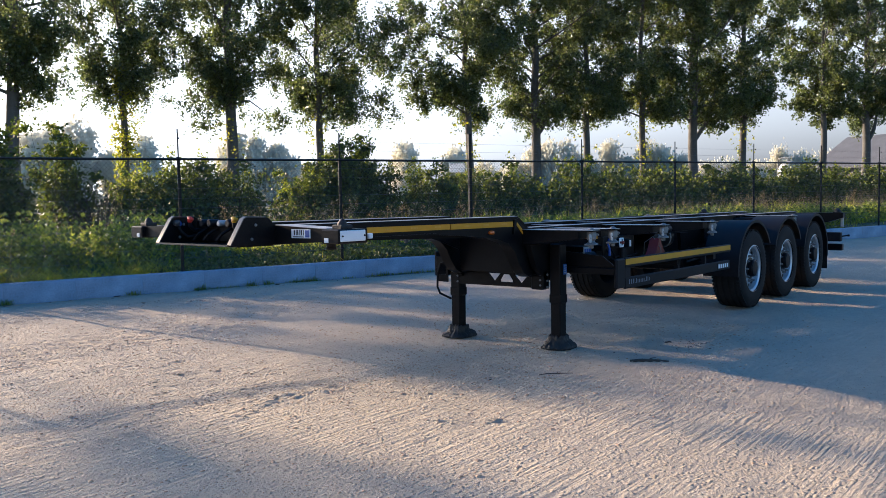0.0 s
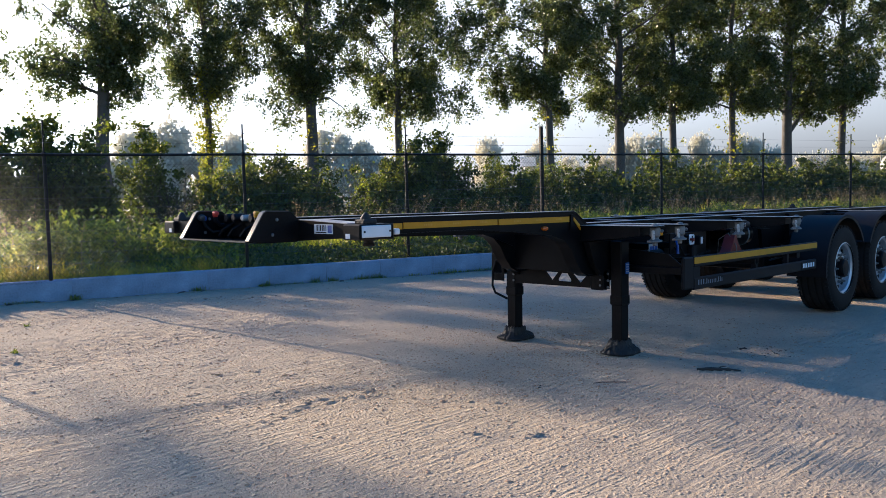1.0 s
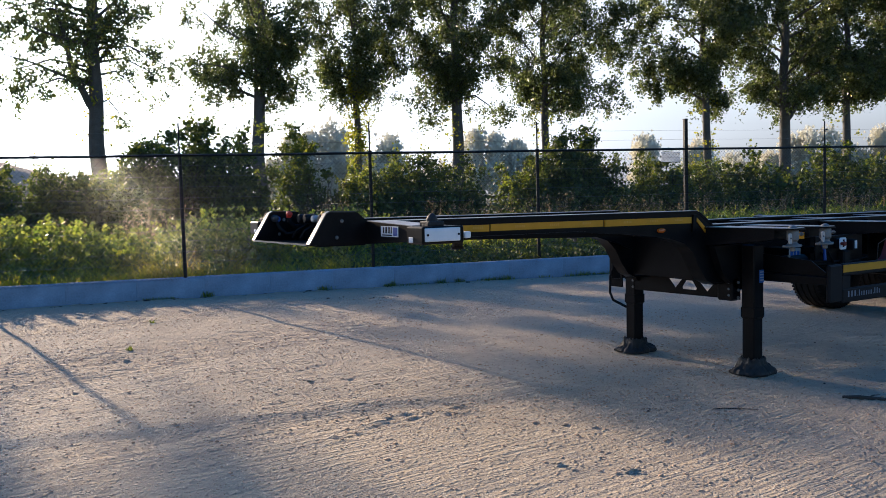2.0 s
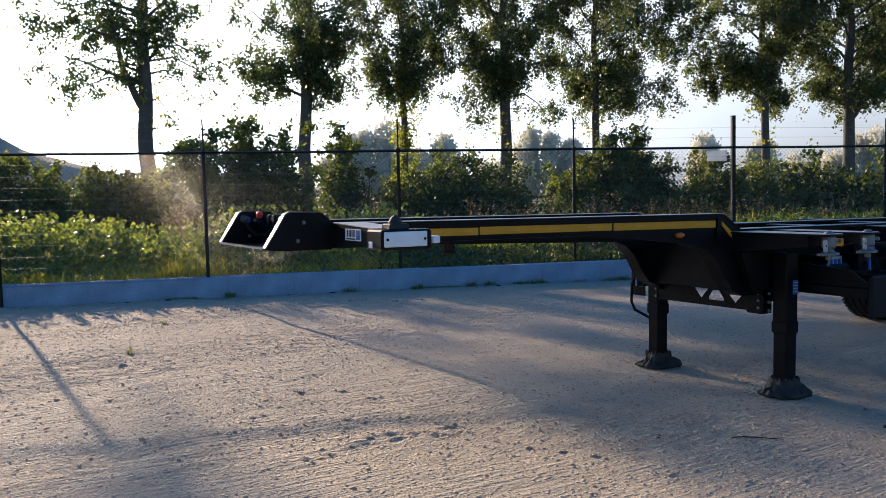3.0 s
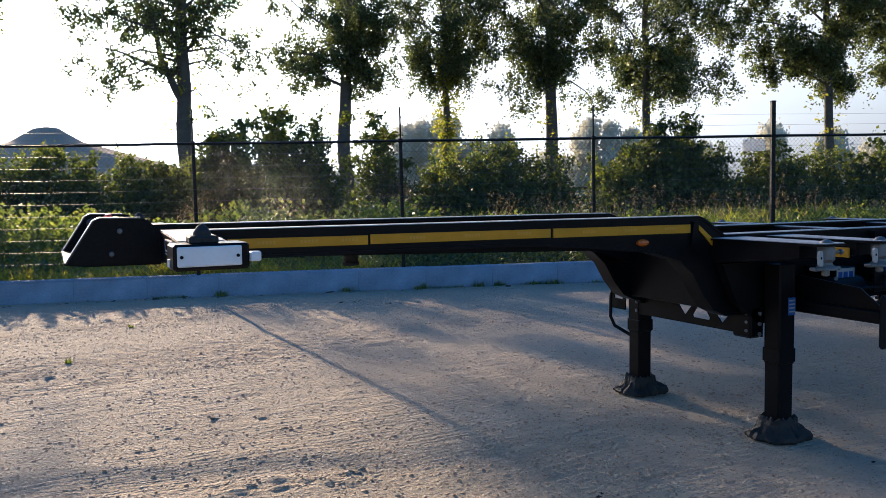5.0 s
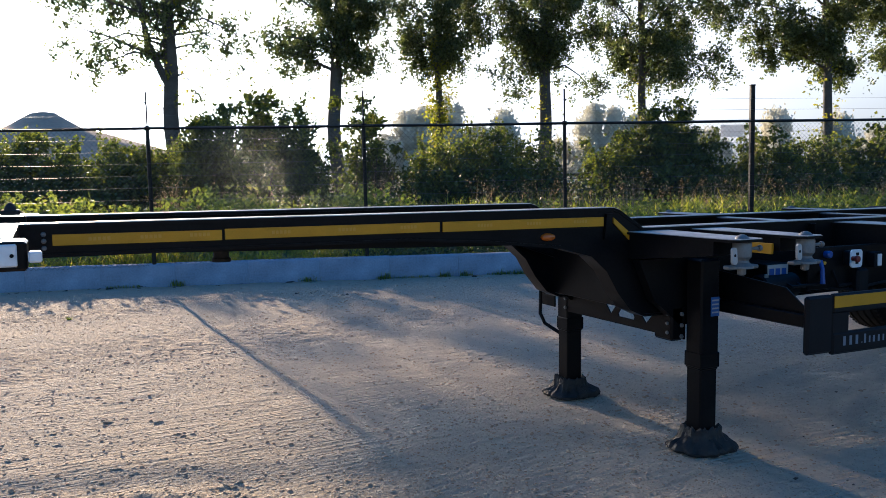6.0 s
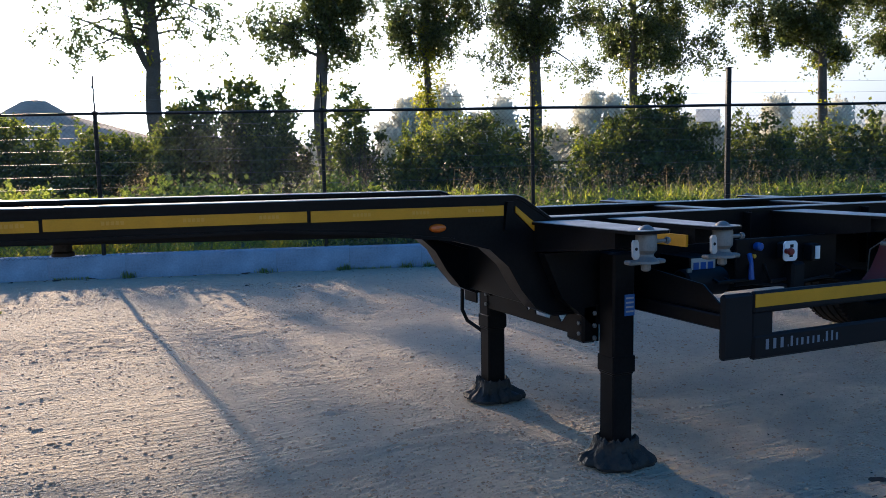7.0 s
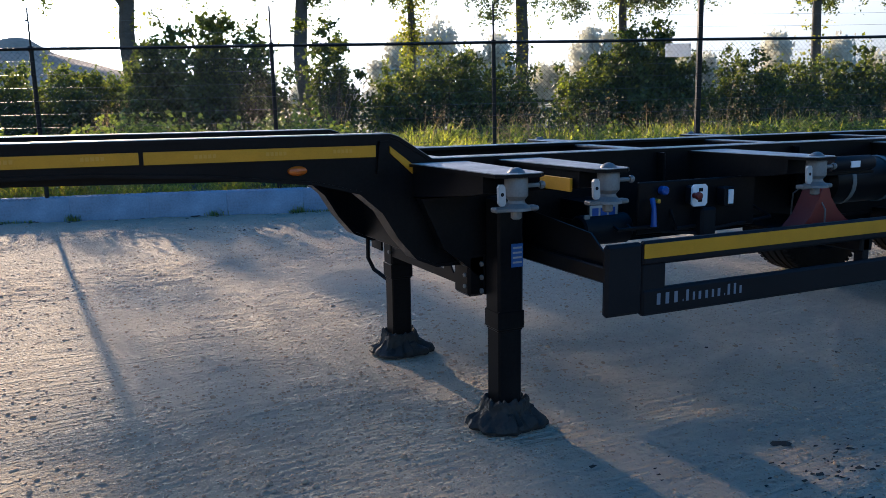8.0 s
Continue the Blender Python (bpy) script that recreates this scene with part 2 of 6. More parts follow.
# ---- mesh tools ----
class Geo:
    """Collects vertices and faces of one mesh."""

    def __init__(self):
        self.v, self.f = [], []

    def add(self, verts, faces):
        k = len(self.v)
        self.v += [tuple(p) for p in verts]
        self.f += [tuple(i + k for i in q) for q in faces]
        return self

    def box(self, x0, x1, y0, y1, z0, z1, c=0.004):
        """A box with chamfered edges."""
        c = min(c, 0.45 * min(abs(x1 - x0), abs(y1 - y0), abs(z1 - z0)))
        lo, hi = (min(x0, x1), min(y0, y1), min(z0, z1)), (max(x0, x1), max(y0, y1), max(z0, z1))
        pts = []
        for sx in (0, 1):
            for sy in (0, 1):
                for sz in (0, 1):
                    sg = (sx, sy, sz)
                    for ax in range(3):
                        p = []
                        for n in range(3):
                            edge = hi[n] if sg[n] else lo[n]
                            p.append(edge if n == ax else edge + (-c if sg[n] else c))
                        pts.append(p)
        return self.hull(pts)

    def hull(self, pts):
        bm = bmesh.new()
        for p in pts:
            bm.verts.new(p)
        res = bmesh.ops.convex_hull(bm, input=bm.verts)
        inside = [g for g in res["geom_interior"] if isinstance(g, bmesh.types.BMVert)]
        bmesh.ops.delete(bm, geom=inside, context="VERTS")
        bmesh.ops.dissolve_limit(bm, angle_limit=0.01, verts=bm.verts, edges=bm.edges)
        bm.verts.index_update()
        self.add([v.co[:] for v in bm.verts], [[v.index for v in q.verts] for q in bm.faces])
        bm.free()
        return self

    def tube(self, pts, r, n=8, caps=True):
        """A round tube along points; r is one radius or one for each point."""
        pts = [Vector(p) for p in pts]
        rs = [float(w) for w in r] if isinstance(r, (list, tuple)) else [float(r)] * len(pts)
        rings = []
        side = None
        for i, p in enumerate(pts):
            d = (pts[min(i + 1, len(pts) - 1)] - pts[max(i - 1, 0)]).normalized()
            if side is None:
                side = d.orthogonal().normalized()
            side = (side - d * side.dot(d)).normalized()
            up = d.cross(side)
            rings.append([p + rs[i] * (math.cos(a) * side + math.sin(a) * up) for a in (2 * math.pi * k / n for k in range(n))])
        faces = [(i * n + k, i * n + (k + 1) % n, (i + 1) * n + (k + 1) % n, (i + 1) * n + k) for i in range(len(pts) - 1) for k in range(n)]
        if caps:
            faces += [tuple(range(n - 1, -1, -1)), tuple((len(pts) - 1) * n + k for k in range(n))]
        return self.add([q for ring in rings for q in ring], faces)

    def prism(self, outline, axis, a, b):
        """An outline in the two other axes, in order, swept along axis from a to b."""
        n = len(outline)
        verts = []
        for w in (a, b):
            for p in outline:
                q = list(p)
                q.insert(axis, w)
                verts.append(q)
        faces = [tuple(range(n)), tuple(range(2 * n - 1, n - 1, -1))]
        faces += [(k, (k + 1) % n, n + (k + 1) % n, n + k) for k in range(n)]
        return self.add(verts, faces)

    def lathe(self, prof, centre, axis="y", n=24, closed=False):
        """A profile of (radius, along) turned about an axis through centre."""
        cx, cy, cz = centre
        verts = []
        for r, w in prof:
            for k in range(n):
                a = 2 * math.pi * k / n
                c, s_ = r * math.cos(a), r * math.sin(a)
                verts.append((cx + c, cy + w, cz + s_) if axis == "y" else (cx + c, cy + s_, cz + w) if axis == "z" else (cx + w, cy + c, cz + s_))
        m_ = len(prof)
        faces = [(i * n + k, i * n + (k + 1) % n, ((i + 1) % m_) * n + (k + 1) % n, ((i + 1) % m_) * n + k) for i in range(m_ if closed else m_ - 1) for k in range(n)]
        return self.add(verts, faces)

    def quad(self, *pts):
        return self.add(pts, [tuple(range(len(pts)))])

    def mesh(self, name, material, smooth=True, fix=True):
        me = bpy.data.meshes.new(name)
        me.from_pydata(self.v, [], self.f)
        if fix:
            bm = bmesh.new()
            bm.from_mesh(me)
            bmesh.ops.recalc_face_normals(bm, faces=bm.faces)
            bm.to_mesh(me)
            bm.free()
        me.materials.append(material)
        if smooth:
            me.polygons.foreach_set("use_smooth", [True] * len(me.polygons))
            me.set_sharp_from_angle(angle=radians(32))
        return me


def part(name, geo, material, parent, label="", at=None):
    """Links a mesh as one part under a thing or a part. at: its own origin under the parent."""
    ob = new(name, geo if isinstance(geo, bpy.types.Mesh) else geo.mesh(name, material))
    ob.parent = parent
    if at is not None:
        ob.matrix_basis = at
    if label:
        tagged(ob, label)
    return ob


def thing(name, label, category, group="", m=None, kind=""):
    ob = new(name)
    if m is not None:
        ob.matrix_basis = m
    return tagged(ob, label, category, group, kind)


def solo(name, geo, material, label, category, kind="", group="", m=None):
    """A top-level object of one mesh."""
    ob = new(name, geo if isinstance(geo, bpy.types.Mesh) else geo.mesh(name, material))
    if m is not None:
        ob.matrix_basis = m
    return tagged(ob, label, category, group, kind)


def grid_noise(x, y, seed):
    """Smooth value noise on a lattice of one, for arrays."""
    rng = np.random.default_rng(seed)
    tab = rng.random((128, 128))
    xi, yi = np.floor(x).astype(int), np.floor(y).astype(int)
    fx, fy = x - xi, y - yi
    fx, fy = fx * fx * (3 - 2 * fx), fy * fy * (3 - 2 * fy)
    a, b = tab[xi % 128, yi % 128], tab[(xi + 1) % 128, yi % 128]
    c, d = tab[xi % 128, (yi + 1) % 128], tab[(xi + 1) % 128, (yi + 1) % 128]
    return (a * (1 - fx) + b * fx) * (1 - fy) + (c * (1 - fx) + d * fx) * fy - 0.5


def quads_mesh(name, verts, material, per=4, smooth=False):
    """A mesh of loose polygons from an array of corners (count, per, 3)."""
    k = len(verts)
    me = bpy.data.meshes.new(name)
    me.vertices.add(k * per)
    me.vertices.foreach_set("co", verts.reshape(-1).astype(np.float32))
    me.loops.add(k * per)
    me.loops.foreach_set("vertex_index", np.arange(k * per, dtype=np.int32))
    me.polygons.add(k)
    me.polygons.foreach_set("loop_start", np.arange(0, k * per, per, dtype=np.int32))
    me.update(calc_edges=True)
    me.materials.append(material)
    return me


def leaves(centres, size, rng, droop=0.35):
    """Rhombic leaves of random turn round the centres: corners (count, 4, 3)."""
    k = len(centres)
    along = rng.normal(size=(k, 3))
    along[:, 2] -= droop
    along /= np.linalg.norm(along, axis=1, keepdims=True)
    side = np.cross(along, rng.normal(size=(k, 3)))
    side /= np.linalg.norm(side, axis=1, keepdims=True)
    bend = np.cross(along, side)
    sz = (size * rng.uniform(0.65, 1.35, k))[:, None]
    c = centres
    return np.stack([c - along * sz * 0.5, c + side * sz * 0.42 - along * sz * 0.08 + bend * sz * 0.1, c + along * sz * 0.55, c - side * sz * 0.42 - along * sz * 0.08 + bend * sz * 0.1], 1)


# ---- ground: yard, verge and fields in one sheet ----
KERB = Vector((0.0, 7.5, 0.0))
KU, KN = Vector((0.9488, -0.3158, 0)), Vector((0.3158, 0.9488, 0))


def at_kerb(s, d, z=0.0):
    """The place s metres along the kerb's front edge and d metres behind it."""
    return KERB + KU * s + KN * d + Vector((0, 0, z))


def spread(lo, fine_lo, fine_hi, hi, step, grow=1.25):
    out = list(np.arange(fine_lo, fine_hi, step))
    w, x = step, out[-1]
    while x < hi:
        w *= grow
        x += w
        out.append(min(x, hi))
    w, x, left = step, out[0], []
    while x > lo:
        w *= grow
        x -= w
        left.append(max(x, lo))
    return np.array(left[::-1] + out)


def yard_height(x, y):
    z = 0.030 * grid_noise(x * 0.45 + 9, y * 0.45 + 5, 1) + 0.016 * grid_noise(x * 1.9, y * 1.9, 2) + 0.007 * grid_noise(x * 6.5, y * 6.5, 3)
    rough = np.clip(grid_noise(x * 0.35 + 40, y * 0.35 + 11, 4) * 2.2 + 0.55, 0.12, 1)
    z = z + rough * (0.010 * grid_noise(x * 12, y * 12, 5) + 0.009 * np.maximum(grid_noise(x * 21 + 5, y * 25, 10), -0.05))
    # tread marks left by tyres, running nearly along the trailer
    t = -x * 0.139 + y * 0.990
    tracks = np.clip(grid_noise(x * 0.22 + 3, t * 1.1 + 17, 6) * 3.4 + 0.1, 0, 1)
    z = z + tracks * 0.0040 * np.sin(t * 108 + 7 * grid_noise(x * 0.8, t * 1.5, 7)) * (0.4 + grid_noise(x * 3.1, t * 9, 8) + 0.5)
    # torn-up crusts of sand
    for cx, cy, r, h in ((-2.42, -0.02, 0.20, 0.045), (-2.85, 0.10, 0.26, 0.04), (-3.3, -0.1, 0.25, 0.03), (-0.9, 0.8, 0.3, 0.03)):
        z = z + h * np.exp(-((x - cx) ** 2 + 3 * (y - cy) ** 2) / r**2) * np.clip(grid_noise(x * 19, y * 19, 9) + 0.2, 0, 1)
    return z


def build_ground():
    s = spread(-1500, -6.8, 8.0, 1500, 0.048, 1.3)
    d = spread(-1500, -11.0, -0.02, -0.02, 0.023, 1.3)
    d = np.concatenate([d[d < -0.03], [-0.02, 0.10, 0.14], spread(0.3, 0.3, 4.0, 2500, 0.22, 1.3)])
    S, D = np.meshgrid(s, d, indexing="ij")
    X, Y = KERB.x + KU.x * S + KN.x * D, KERB.y + KU.y * S + KN.y * D
    near = np.exp(-np.maximum(0, np.hypot(X, Y) - 18) / 12)
    Z = np.where(D < 0.05, yard_height(X, Y) * near - 0.004, 0.0)
    foot = np.exp(-((X - 0.06) ** 2 + (np.abs(Y) - 0.62) ** 2) / 0.12)
    Z *= 1 - 0.9 * foot * (D < 0)
    bank = 0.25 + 0.10 * grid_noise(X * 0.6, Y * 0.6, 21)
    Z = np.where(D >= 0.12, bank * np.exp(-np.maximum(0, D - 24) / 10), Z)
    Z = np.where(np.abs(D - 0.10) < 0.01, -0.05, Z)
    ns, nd = len(s), len(d)
    me = bpy.data.meshes.new("ground")
    co = np.stack([X, Y, Z], -1).reshape(-1, 3).astype(np.float32)
    i, j = np.meshgrid(np.arange(ns - 1), np.arange(nd - 1), indexing="ij")
    a = (i * nd + j).reshape(-1)
    quads = np.stack([a, a + nd, a + nd + 1, a + 1], 1).astype(np.int32)
    me.vertices.add(len(co))
    me.vertices.foreach_set("co", co.reshape(-1))
    me.loops.add(quads.size)
    me.loops.foreach_set("vertex_index", quads.reshape(-1))
    me.polygons.add(len(quads))
    me.polygons.foreach_set("loop_start", np.arange(0, quads.size, 4, dtype=np.int32))
    me.polygons.foreach_set("material_index", (d[:-1][j.reshape(-1)] > 0.09).astype(np.int32))
    me.polygons.foreach_set("use_smooth", np.ones(len(quads), dtype=bool))
    me.update(calc_edges=True)
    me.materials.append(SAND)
    me.materials.append(SOIL)
    return tagged(new("ground", me), "pale rolled sand and grit yard with tyre marks, grass verge beyond", "ground", kind="structure")


build_ground()


# ---- the container trailer ----
TILT = 0.6  # it leans back a little on its raised legs
trailer = thing("container_trailer", "black three-axle container chassis trailer parked on its landing legs", "trailer", m=pose(0, 0, 0, 0, TILT, 0))


def ribbon(g, path, y0, y1, thick):
    """A bent plate that follows points (x, z), from y0 to y1."""
    up, low = [], []
    for i, (x, z) in enumerate(path):
        (xa, za), (xb, zb) = path[max(i - 1, 0)], path[min(i + 1, len(path) - 1)]
        ln = math.hypot(xb - xa, zb - za)
        nx, nz = -(zb - za) / ln, (xb - xa) / ln
        up.append((x + nx * thick / 2, z + nz * thick / 2))
        low.append((x - nx * thick / 2, z - nz * thick / 2))
    k = len(path)
    verts = [(x, y, z) for y in (y0, y1) for x, z in up + low[::-1]]
    m = 2 * k
    faces = [(i, i + 1, m - 2 - i, m - 1 - i) for i in range(k - 1)]
    faces += [tuple(m + i for i in q[::-1]) for q in faces]
    faces += [(i, (i + 1) % m, m + (i + 1) % m, m + i) for i in range(m)]
    g.add(verts, faces)
    return g


BEAM_TOP = [(-3.32, 1.290), (-0.40, 1.283), (-0.365, 1.272), (-0.21, 1.172), (7.98, 1.172)]
BEAM_LOW = [(-3.32, 1.176), (-1.55, 1.172), (-1.15, 1.146), (-0.72, 1.100), (-0.54, 1.052), (-0.44, 0.965), (-0.37, 0.850), (-0.29, 0.755), (-0.20, 0.715), (0.16, 0.715), (0.24, 0.742), (3.0, 0.77), (7.98, 0.93)]


def build_beam(side):
    """One long beam: gooseneck, knee and main frame."""
    y_out, y_in = side * 0.465, side * 0.36
    beam = part("chassis_beam", Geo().prism(BEAM_TOP + BEAM_LOW[::-1], 1, y_out - side * 0.006, y_out - side * 0.02), PAINT, trailer)
    part("top_flange", ribbon(Geo(), BEAM_TOP, y_out, y_in, 0.014), PAINT, beam)
    # added thin strip: carries the pale glare tone along the flange
    part("worn_glare_strip", ribbon(Geo(), [(x, z + 0.0085) for x, z in BEAM_TOP], y_out - side * 0.006, y_in + side * 0.006, 0.004), WORN_GLARE, beam, "upper face, worn and paled for the glare of the sky")
    part("bottom_flange", ribbon(Geo(), BEAM_LOW, y_out + side * 0.004, y_in - side * 0.01, 0.014), PAINT, beam)
    part("inner_web", Geo().prism([(-3.3, 1.28), (-0.4, 1.275), (-0.2, 1.16), (-0.2, 0.95), (-0.7, 1.11), (-3.3, 1.18)], 1, y_in + side * 0.03, y_in + side * 0.042), PAINT, beam)
    for x in (-0.13, 1.0, 1.9, 2.8, 3.9, 5.2, 6.5):
        part("web_stiffener", Geo().box(x - 0.005, x + 0.005, y_out - side * 0.004, y_out + side * 0.05, 0.84, 1.164, 0.002), PAINT, beam)
    part("knee_stiffener", Geo().hull([(-0.452, y_out - side * 0.008, 1.262), (-0.415, y_out - side * 0.008, 1.262), (-0.468, y_out - side * 0.008, 1.13), (-0.44, y_out - side * 0.008, 1.13), (-0.452, y_out + side * 0.012, 1.262), (-0.415, y_out + side * 0.012, 1.262), (-0.468, y_out + side * 0.012, 1.13), (-0.44, y_out + side * 0.012, 1.13)]), PAINT, beam)
    y = y_out + side * 0.0005
    t = side * 0.002

    def strip(name, corners, material, label=""):
        g = Geo().prism(corners, 1, y - side * 0.008, y + t)
        return part(name, g, material, beam, label)

    rows = ((-3.02, -2.385, 1.2135, 1.256), (-2.372, -1.392, 1.210, 1.2545), (-1.375, -0.468, 1.203, 1.250))
    for x0, x1, z0, z1 in rows:
        strip("reflective_tape", [(x0, z0), (x1, z0 - 0.005), (x1, z1 - 0.005), (x0, z1)], YELLOW, "yellow reflective marking tape")
        for k in range(3):
            xc = x0 + (x1 - x0) * (0.2 + 0.3 * k)
            zc = (z0 + z1) / 2
            for n in range(5):
                xb = xc + 0.017 * n
                part("tape_print", Geo().box(xb, xb + 0.011, y + t - side * 0.001, y + t + side * 0.0008, zc - 0.007, zc + 0.007, 0.0), YELLOW_DIM, beam)
    strip("reflective_tape", [(-0.405, 1.212), (-0.277, 1.096), (-0.277, 1.140), (-0.405, 1.240)], YELLOW, "yellow reflective marking tape")
    for bz in (1.205, 1.232, 1.258):
        part("bolt", Geo().lathe([(0.0, -0.007), (0.008, -0.006), (0.010, 0.0)] if side < 0 else [(0.0, 0.007), (0.008, 0.006), (0.010, 0.0)], (-3.05, y_out, bz), "y", 8), ZINC, beam)
    lamp = Geo().lathe([(0.0, -0.022), (0.022, -0.019), (0.036, -0.010), (0.040, 0.0), (0.040, 0.006)], (0, 0, 0), "y", 18)
    lamp.v = [(x, v if side < 0 else -v, z * 0.5) for x, v, z in lamp.v]
    part("side_marker_lamp", lamp, AMBER, beam, "small oval amber side lamp", at=Matrix.Translation((-0.80, y_out, 1.155)))
    return beam


for side in (-1, 1):
    build_beam(side)


def build_neck():
    for x in (-2.95, -2.3, -1.7, -1.1, -0.62):
        part("neck_crossmember", Geo().box(x - 0.04, x + 0.04, -0.36, 0.36, 1.185, 1.262, 0.006), PAINT, trailer)
    part("coupling_plate", Geo().prism([(-2.75, 1.178), (-2.66, 1.166), (-1.3, 1.150), (-0.72, 1.098), (-0.72, 1.108), (-1.3, 1.162), (-2.66, 1.178)], 1, -0.36, 0.36), PAINT, trailer)
    part("kingpin", Geo().lathe([(0.0, 0.0), (0.05, 0.0), (0.057, -0.012), (0.037, -0.022), (0.037, -0.06), (0.045, -0.068), (0.045, -0.082), (0.0, -0.085)], (-2.31, 0.0, 1.156), "z", 16), MUDDY, trailer)
    part("neck_back_plate", Geo().box(-0.24, -0.225, -0.352, 0.352, 0.74, 1.14, 0.003), PAINT, trailer)


build_neck()


def build_bolster():
    """Front cross beam with end blocks, lamps, cones and the recess for the couplings."""
    g = Geo()
    for left in (True, False):
        if left:
            pts = [(x, y, z) for x in (-3.303, -3.13) for y, z in ((-1.12, 1.205), (-1.12, 1.278), (-0.50, 1.175), (-0.50, 1.303))]
        else:
            pts = [(x, y, z) for x in (-3.303, -3.13) for y, z in ((1.12, 1.205), (1.12, 1.278), (0.27, 1.175), (0.27, 1.303))]
        g.hull(pts)
    g.box(-3.345, -3.13, -0.52, 0.30, 1.18, 1.262, 0.006)
    bolster = part("front_bolster", g, PAINT, trailer)
    part("worn_glare_plate", Geo().hull([(x, y, z + dz) for x in (-3.297, -3.137) for y, z in ((-1.02, 1.2825), (-0.55, 1.3015)) for dz in (0.0, 0.003)]), WORN_GLARE, bolster, "pale upper face, toned for wear and sky glare")
    for y in (-0.53, 0.285):
        outline = [(-3.655, 1.186), (-3.598, 1.196 - 0.018), (-3.30, 1.178), (-3.295, 1.302), (-3.355, 1.352), (-3.375, 1.358), (-3.53, 1.361), (-3.552, 1.350)]
        part("guard_plate", Geo().prism(outline, 1, y - 0.012, y + 0.012), PAINT, bolster)
        for bx, bz in ((-3.455, 1.308), (-3.488, 1.218)):
            part("bolt", Geo().lathe([(0.0, -0.008), (0.008, -0.007), (0.011, 0.0)], (bx, y - 0.012, bz), "y", 8), ZINC, bolster)
        edge = [(-3.655, 1.186), (-3.552, 1.350), (-3.53, 1.361), (-3.375, 1.358)]
        part("edge_flange", ribbon(Geo(), edge, y - 0.020, y + 0.020, 0.007), EDGE, bolster)
    part("recess_floor", ribbon(Geo(), [(-3.66, 1.184), (-3.58, 1.174), (-3.30, 1.172)], -0.52, 0.28, 0.010), PAINT, bolster)
    part("coupling_board", Geo().box(-3.36, -3.346, -0.5, 0.26, 1.19, 1.335, 0.003), PAINT, bolster)
    # air and electric couplings on the board
    for name, y, z, m, lab in (("air_coupling", 0.20, 1.328, CAP, "red air coupling head"), ("air_coupling", -0.31, 1.328, YELLOW, "yellow air coupling head")):
        c = Geo().tube([(-3.36, y, z - 0.07), (-3.42, y, z - 0.06), (-3.45, y, z - 0.03), (-3.452, y, z)], 0.014, 8)
        body = part(name, c, PLASTIC, bolster)
        cap = Geo().lathe([(0.0, 0.034), (0.013, 0.032), (0.017, 0.024), (0.017, 0.0), (0.013, -0.008)], (-3.452, y, z), "z", 14)
        cap.box(-3.472, -3.436, y - 0.026, y - 0.006, z + 0.006, z + 0.026, 0.004)
        part("coupling_cap", cap, m, body, lab)
    for y, m in ((-0.11, DULL_WHITE), (-0.21, PLASTIC), (0.0, PLASTIC), (0.09, PLASTIC)):
        w_ = 0.021 if m is DULL_WHITE else 0.028
        s_ = Geo().lathe([(w_, 0.0), (w_, -0.07), (w_ - 0.006, -0.078), (0.0, -0.078)], (-3.36, y, 1.315), "x", 14)
        part("electric_socket", s_, m, bolster)
    plug = part("cable_plug", Geo().lathe([(0.0, 0.0), (0.018, 0.0), (0.022, -0.012), (0.022, -0.036), (0.014, -0.044), (0.0, -0.046)], (-3.525, 0.272, 1.318), "y", 12), EDGE, bolster, "dark grey plug with a blue cap")
    part("plug_cap", Geo().lathe([(0.0, 0.0), (0.017, 0.0), (0.019, -0.02), (0.012, -0.03), (0.0, -0.03)], (-3.505, 0.268, 1.312), "y", 12), BLUE, plug)
    part("hose", Geo().tube([(-3.52, 0.25, 1.31), (-3.50, 0.24, 1.26), (-3.46, 0.22, 1.22), (-3.38, 0.2, 1.23)], 0.010, 6), PLASTIC, plug)
    for k, y in enumerate((-0.40, -0.3, -0.15, 0.0, 0.12)):
        part("hose", Geo().tube([(-3.36, y, 1.28), (-3.42, y + 0.03, 1.24), (-3.43, y + 0.07, 1.20), (-3.38, y + 0.11, 1.185)], 0.011, 6), PLASTIC, bolster)
    for side in (-1, 1):
        e = 1 if side > 0 else -1

        def yy(v):
            return e * v

        block = part("end_block", Geo().box(-3.338, -3.085, yy(1.03), yy(1.19), 1.192, 1.282, 0.008), PAINT, bolster)
        part("side_reflector", Geo().box(-3.326, -3.112, yy(1.185), yy(1.196), 1.206, 1.274, 0.004), WHITE, block, "plain white side reflector plate")
        for x in (-3.312, -3.126):
            part("screw", Geo().lathe([(0.006, 0.004 * e), (0.006, 0.0), (0.0, 0.0)], (x, yy(1.197), 1.240), "y", 8), PLASTIC, block)
        part("marker_lamp", Geo().box(-3.083, -3.045, yy(1.155), yy(1.195), 1.216, 1.250, 0.005), WHITE, block, "small white marker lamp")
        part("front_reflector", Geo().box(-3.342, -3.336, yy(1.062), yy(1.10), 1.200, 1.228, 0.001), WHITE, block)
        lock = Geo().box(-3.279, -3.181, yy(1.065), yy(1.155), 1.280, 1.308, 0.006)
        lock.lathe([(0.031, 0.0), (0.030, 0.010), (0.019, 0.028), (0.010, 0.036), (0.005, 0.039), (0.0, 0.040)], (-3.23, yy(1.11), 1.308), "z", 14)
        part("twist_lock_cone", lock, MUDDY, block, "worn grey twist-lock cone")
    lab = part("rating_label", Geo().box(-3.307, -3.302, -0.895, -0.715, 1.222, 1.278, 0.0), WHITE, bolster, "white and blue printed rating label")
    for n in range(6):
        y0 = -0.835 + 0.017 * n
